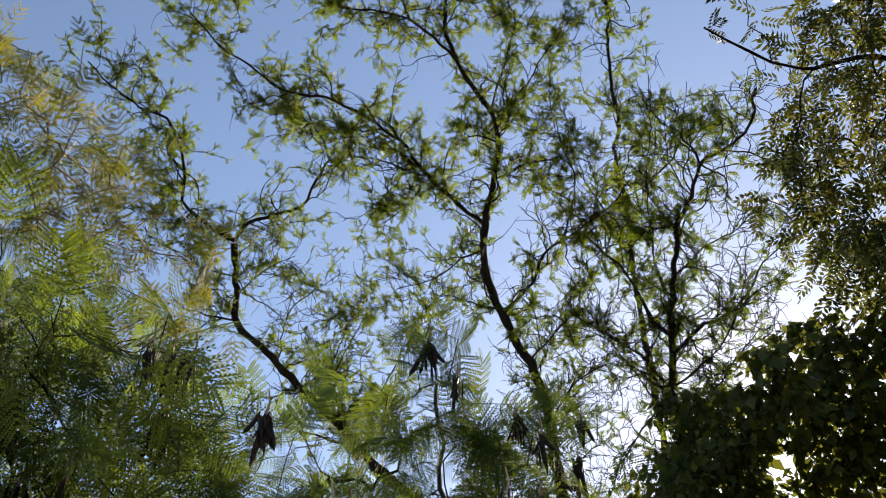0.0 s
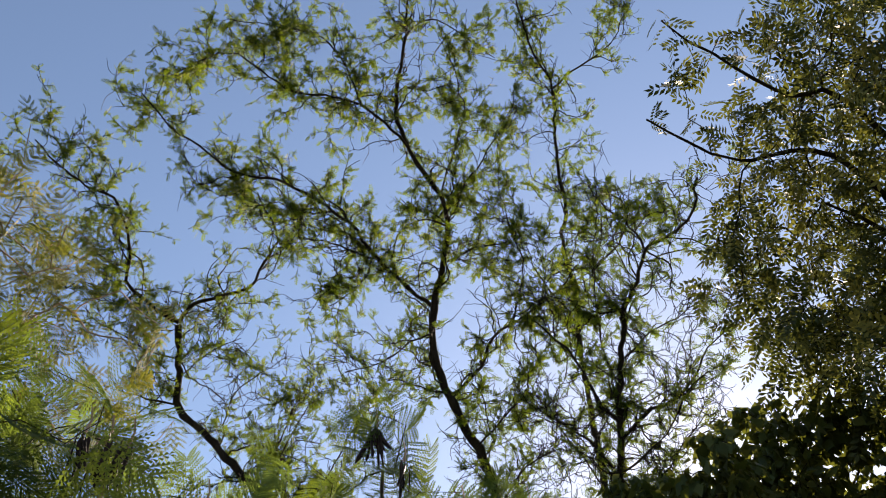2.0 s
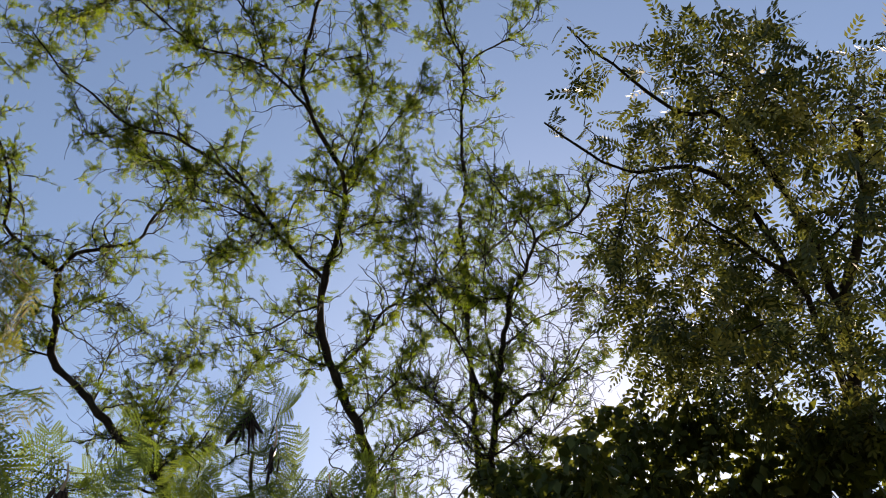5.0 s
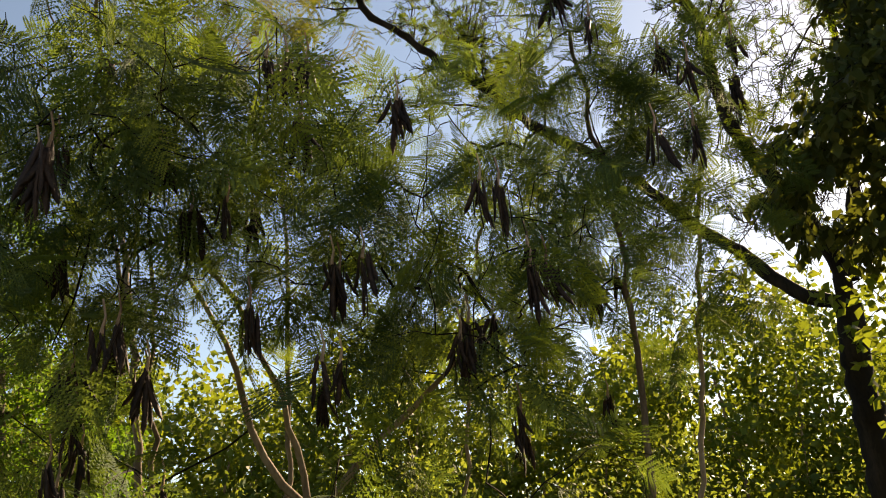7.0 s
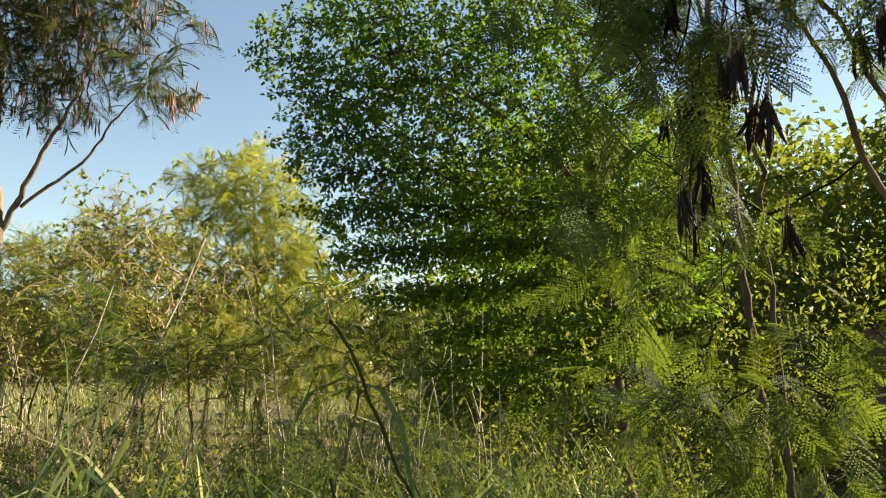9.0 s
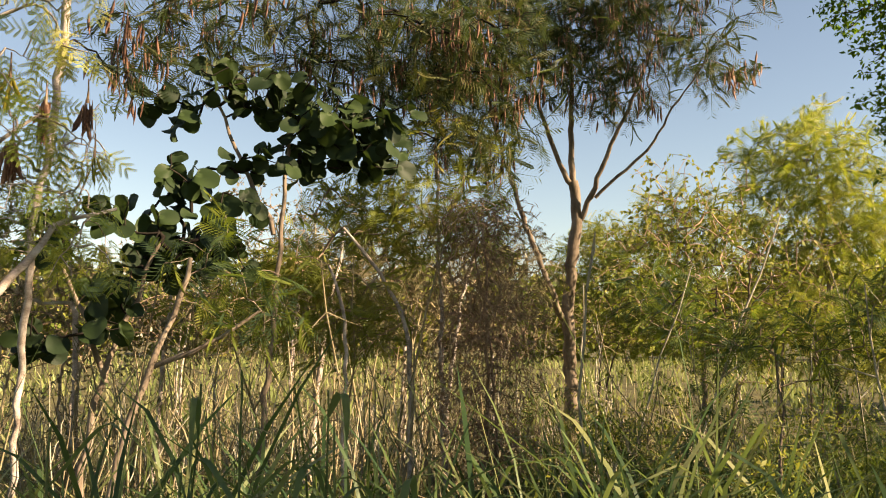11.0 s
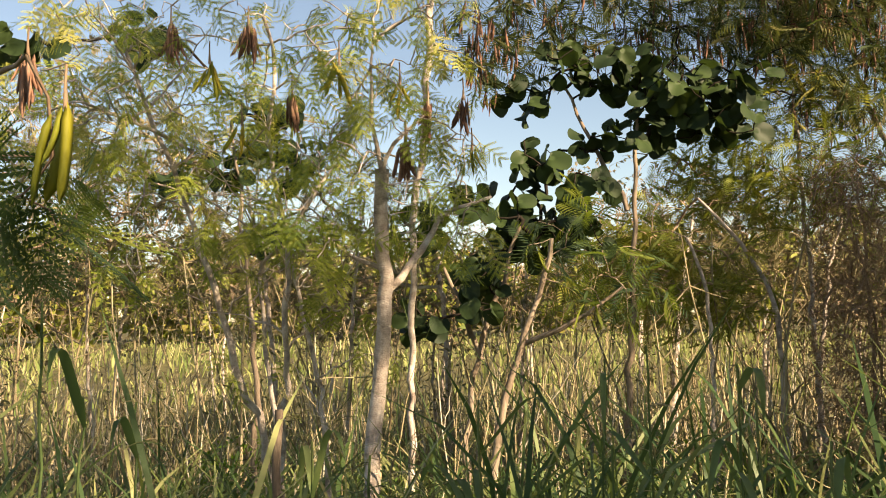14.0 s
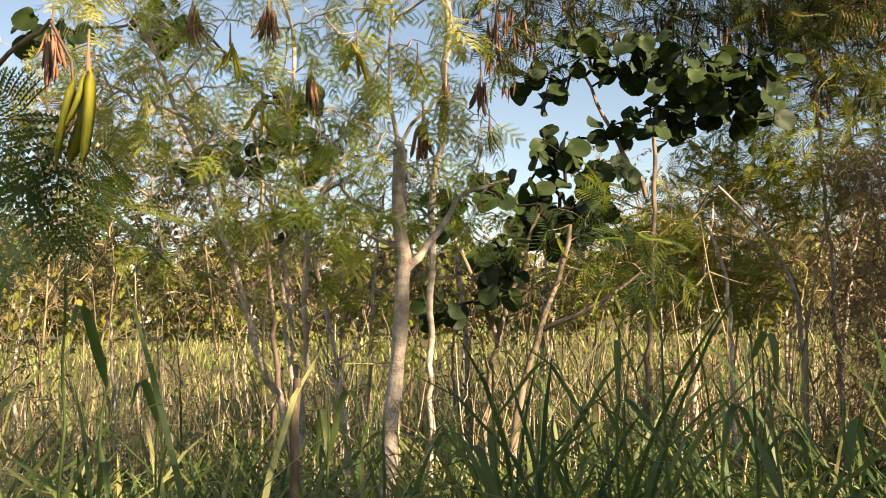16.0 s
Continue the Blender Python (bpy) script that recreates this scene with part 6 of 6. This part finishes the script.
# ---- thickets and tree line across the field ----
for k in range(14):
    yaw, r = radians(56 + 6.4 * k), 13 + 3.5 * math.sin(k * 2.1)
    x, y = -r * math.sin(yaw), r * math.cos(yaw)
    h = 2.4 + 0.7 * math.sin(k * 1.3)
    make_tree("field_bush", "sunlit yellow-green bush in the field" if k < 4 else "dry twiggy bush with sparse olive leaves", "bush",
              [("stem", [(x, y, -0.05), (x + 0.1, y, 1.0), (x - 0.1, y + 0.1, h * 0.8)], 0.03, 0.01), ("stem", [(x + 0.3, y, -0.05), (x + 0.5, y, 1.0), (x + 0.7, y + 0.1, h * 0.8)], 0.02, 0.01)],
              in_clumps([(x + 0.8 * math.cos(j * 2.4), y + 0.8 * math.sin(j * 2.4), 1.75 + (h - 1.6) * j / 5, 0.75) for j in range(6)], 300, rng),
              SHADED_GREY_BARK if k < 4 else PALE_BARK, LEAF_FERNY_SUNLIT if k < 4 else LEAF_OLIVE, OVAL, 70 + k, per_m=16 if k < 4 else 9, tuft=3, leafy=1.0 if k < 4 else 0.7, step=0.18, twig_bark=TWIG_BARK, group="bushes in the field")


def tree_line():
    rng = np.random.default_rng(90)
    P = []
    for k in range(70):
        yaw, r = radians(30 + 1.75 * k + rng.normal(0, 1)), rng.uniform(62, 85)
        c = np.array((-r * math.sin(yaw), r * math.cos(yaw), 0))
        h = rng.uniform(5, 10)
        for j in range(5):
            d = unit(rng.normal(0, 1, (62, 3))) * (rng.random(62) ** 0.4)[:, None] * (2.6, 2.6, h * 0.3)
            P.append(c + (rng.normal(0, 1.5), rng.normal(0, 1.5), h * (0.25 + 0.13 * j)) + d)
    P = np.concatenate(P)
    v, q = scatter(small_leaf(1.1, 0.72), P, rng.normal(0, 1, P.shape), rng.uniform(0.6, 1.4, len(P)), rng, 0.4)
    return tagged(hues(mesh_object("far_tree_line", v, q, LEAF_FERNY_SUNLIT), len(P), rng), "hazy yellow-green tree line beyond the field", "trees", kind="stuff")


tree_line()


# ---- old trunk in the undergrowth, arching canes ----
def old_trunk():
    rng = np.random.default_rng(81)
    thing = root("old_trunk", "dark weathered tree trunk in sunlit undergrowth", "trunk")
    for part_name, points, r0, r1 in (("trunk", [(-1.95, 4.66, -0.05), (-2.00, 4.65, 0.6), (-2.10, 4.65, 1.21), (-2.14, 4.65, 1.51), (-2.16, 4.63, 1.74)], 0.085, 0.06),
                                      ("limb", [(-2.10, 4.65, 1.2), (-2.28, 4.60, 1.42), (-2.55, 4.52, 1.55)], 0.035, 0.012)):
        p = smooth_path(points, 0.06, rng, 0.006)
        v, q = tubes([(p, np.linspace(r0, r1, len(p)) * (1 + 0.07 * rng.normal(0, 1, len(p))))], 10)
        ob = mesh_object(part_name, v, q, SHADED_GREY_BARK, thing)
        ob.data.polygons.foreach_set("use_smooth", np.ones(len(q), bool))


old_trunk()


def cane(points, r, seed):
    rng = np.random.default_rng(seed)
    thing = root("grass_cane", "dark olive arching grass cane", "cane", group="arching canes")
    p = smooth_path(points, 0.05, rng, 0.002)
    rad = np.linspace(r, r * 0.5, len(p))
    rad[4::6] *= 1.25
    v, q = tubes([(p, rad)], 6)
    mesh_object("stalk", v, q, CANE, thing)
    for i in range(6, len(p) - 3, 8):
        v, q = blades(p[i:i + 1], np.array([rng.uniform(0.25, 0.45)]), np.array([0.016]), np.array([1.3]), rng, 7)
        mesh_object("blade", v, q, GRASS_GREEN, thing)


cane([(-1.62, 1.30, -0.02), (-1.48, 1.10, 0.8), (-1.27, 0.83, 1.30), (-1.19, 0.72, 1.42), (-1.04, 0.53, 1.58), (-0.99, 0.47, 1.61)], 0.0042, 82)
cane([(-1.75, 1.05, -0.02), (-1.62, 0.98, 0.7), (-1.42, 0.80, 1.25), (-1.30, 0.68, 1.40)], 0.0036, 83)

# ---- nearest grass plants ----
def grass_plant(label, at, sizes, seed):
    """One clump of broad arching blades, each a mesh of its own."""
    rng = np.random.default_rng(seed)
    plant = root("grass_plant", label, "grass", group="near grass plants")
    for h, w, lean in sizes:
        base = np.array([(at[0] + rng.normal(0, 0.04), at[1] + rng.normal(0, 0.04), -0.02)])
        v, q = blades(base, np.array([h]), np.array([w]), np.array([lean]), rng, 10)
        mesh_object("blade", v, q, GRASS_GREEN, plant)
    return plant


def seed_head(label, at, top, seed):
    """A tall grass stalk with a loose, nodding panicle."""
    rng = np.random.default_rng(seed)
    plant = root("seeding_grass", label, "grass")
    p = smooth_path([(at[0], at[1], -0.02), (at[0] + 0.03, at[1], top[2] * 0.6), top], 0.08, rng, 0.004)
    v, q = tubes([(p, np.linspace(0.004, 0.0015, len(p)))], 4)
    mesh_object("stalk", v, q, GRASS_DRY, plant)
    k = max(4, int(len(p) * 0.3))
    rays = []
    for i in range(26):
        a = p[-1 - int(rng.integers(k))]
        d = unit(np.array((rng.normal(0, 0.5), rng.normal(0, 0.5), 0.8)))
        L = rng.uniform(0.06, 0.16)
        u = np.linspace(0, 1, 5)[:, None]
        rays.append((a + d * L * u - np.array((0, 0, 0.5 * L)) * u ** 2, np.linspace(0.0012, 0.0018, 5)))
    v, q = tubes(rays, 3)
    mesh_object("panicle", v, q, GRASS_DRY, plant, "loose straw-yellow seed panicle")


def reed(label, top, seed):
    """A cane with broad strap leaves that rise, fold over and hang; each leaf is a mesh of its own."""
    rng = np.random.default_rng(seed)
    plant = root("reed_grass", label, "grass", group="broad-leaved reeds in the grass")
    top = np.array(top)
    p = smooth_path([(top[0] + rng.normal(0, 0.08), top[1] + rng.normal(0, 0.08), -0.02), (top[0] + 0.02, top[1], top[2] * 0.55), top], 0.07, rng, 0.003)
    v, q = tubes([(p, np.linspace(0.0065, 0.003, len(p)))], 5)
    mesh_object("stem", v, q, GRASS_GREEN, plant)
    for _ in range(int(rng.integers(2, 5))):
        a = p[int(rng.uniform(0.55, 1.0) * (len(p) - 1))]
        yaw, length, width = rng.random() * 2 * math.pi, rng.uniform(0.25, 0.42), rng.uniform(0.014, 0.027)
        out, side = np.array((math.cos(yaw), math.sin(yaw), 0)), np.array((-math.sin(yaw), math.cos(yaw), 0))
        rise, fold, twist = rng.uniform(0.7, 1.25), rng.uniform(0.3, 0.75), rng.normal(0, 0.5)
        V, Q, c, n = [], [], a.copy(), 12
        for i in range(n + 1):
            u = i / n
            tilt = rise - 2.3 / (1 + math.exp(-(u - fold) * 16)) * rng.uniform(0.93, 1.07)
            w = width * min(1, 0.35 + 3.2 * u) * (1 - max(0, u - 0.55) ** 1.5 * 3.1)
            across = unit(side + np.array((0, 0, twist * u)))
            keel = unit(np.cross(across, out * math.cos(tilt) + np.array((0, 0, math.sin(tilt)))))
            V += [c - across * w / 2, c + keel * w * 0.16, c + across * w / 2]
            c = c + (out * math.cos(tilt) + np.array((0, 0, math.sin(tilt)))) * length / n
            if i:
                k = 3 * i
                Q += [(k - 3, k - 2, k + 1, k), (k - 2, k - 1, k + 2, k + 1)]
        mesh_object("leaf", V, Q, GRASS_GREEN, plant)


rng = np.random.default_rng(77)
for k, top in enumerate([(-2.0, -1.84, 1.64), (-2.14, -1.84, 1.42), (-2.45, -1.91, 1.38), (-2.4, -1.38, 1.29), (-2.64, -1.01, 1.37), (-2.9, -0.7, 1.46), (-2.8, -0.58, 1.5), (-2.8, -0.35, 1.45), (-2.5, -0.33, 1.38), (-2.29, -0.64, 1.31), (-2.47, -0.18, 1.3), (-2.27, -1.18, 1.28), (-2.56, -0.84, 1.25)]):
    reed("tall broad-leaved green reed standing in the grass", top, 400 + k)
for k in range(34):
    yaw, r = radians(80 + 1.6 * k + rng.normal(0, 1.5)), 1.95 + 0.35 * (k % 3) + rng.random() * 0.3
    grass_plant("broad-bladed green grass clump in deep shade", (-0.4 - r * math.sin(yaw), -0.45 + r * math.cos(yaw)),
                [(rng.uniform(0.7, 1.15), rng.uniform(0.010, 0.022), rng.uniform(0.3, 1.8)) for _ in range(10)], 200 + k)
for k, (x, y, z) in enumerate(((-2.75, -1.5, 1.35), (-2.3, -1.75, 1.35), (-3.0, -0.6, 1.3), (-2.6, -1.2, 1.25), (-3.2, -1.9, 1.5))):
    seed_head("tall straw-yellow grass stalk with a nodding seed head", (x - 0.25, y + 0.1), (x, y, z), 300 + k)
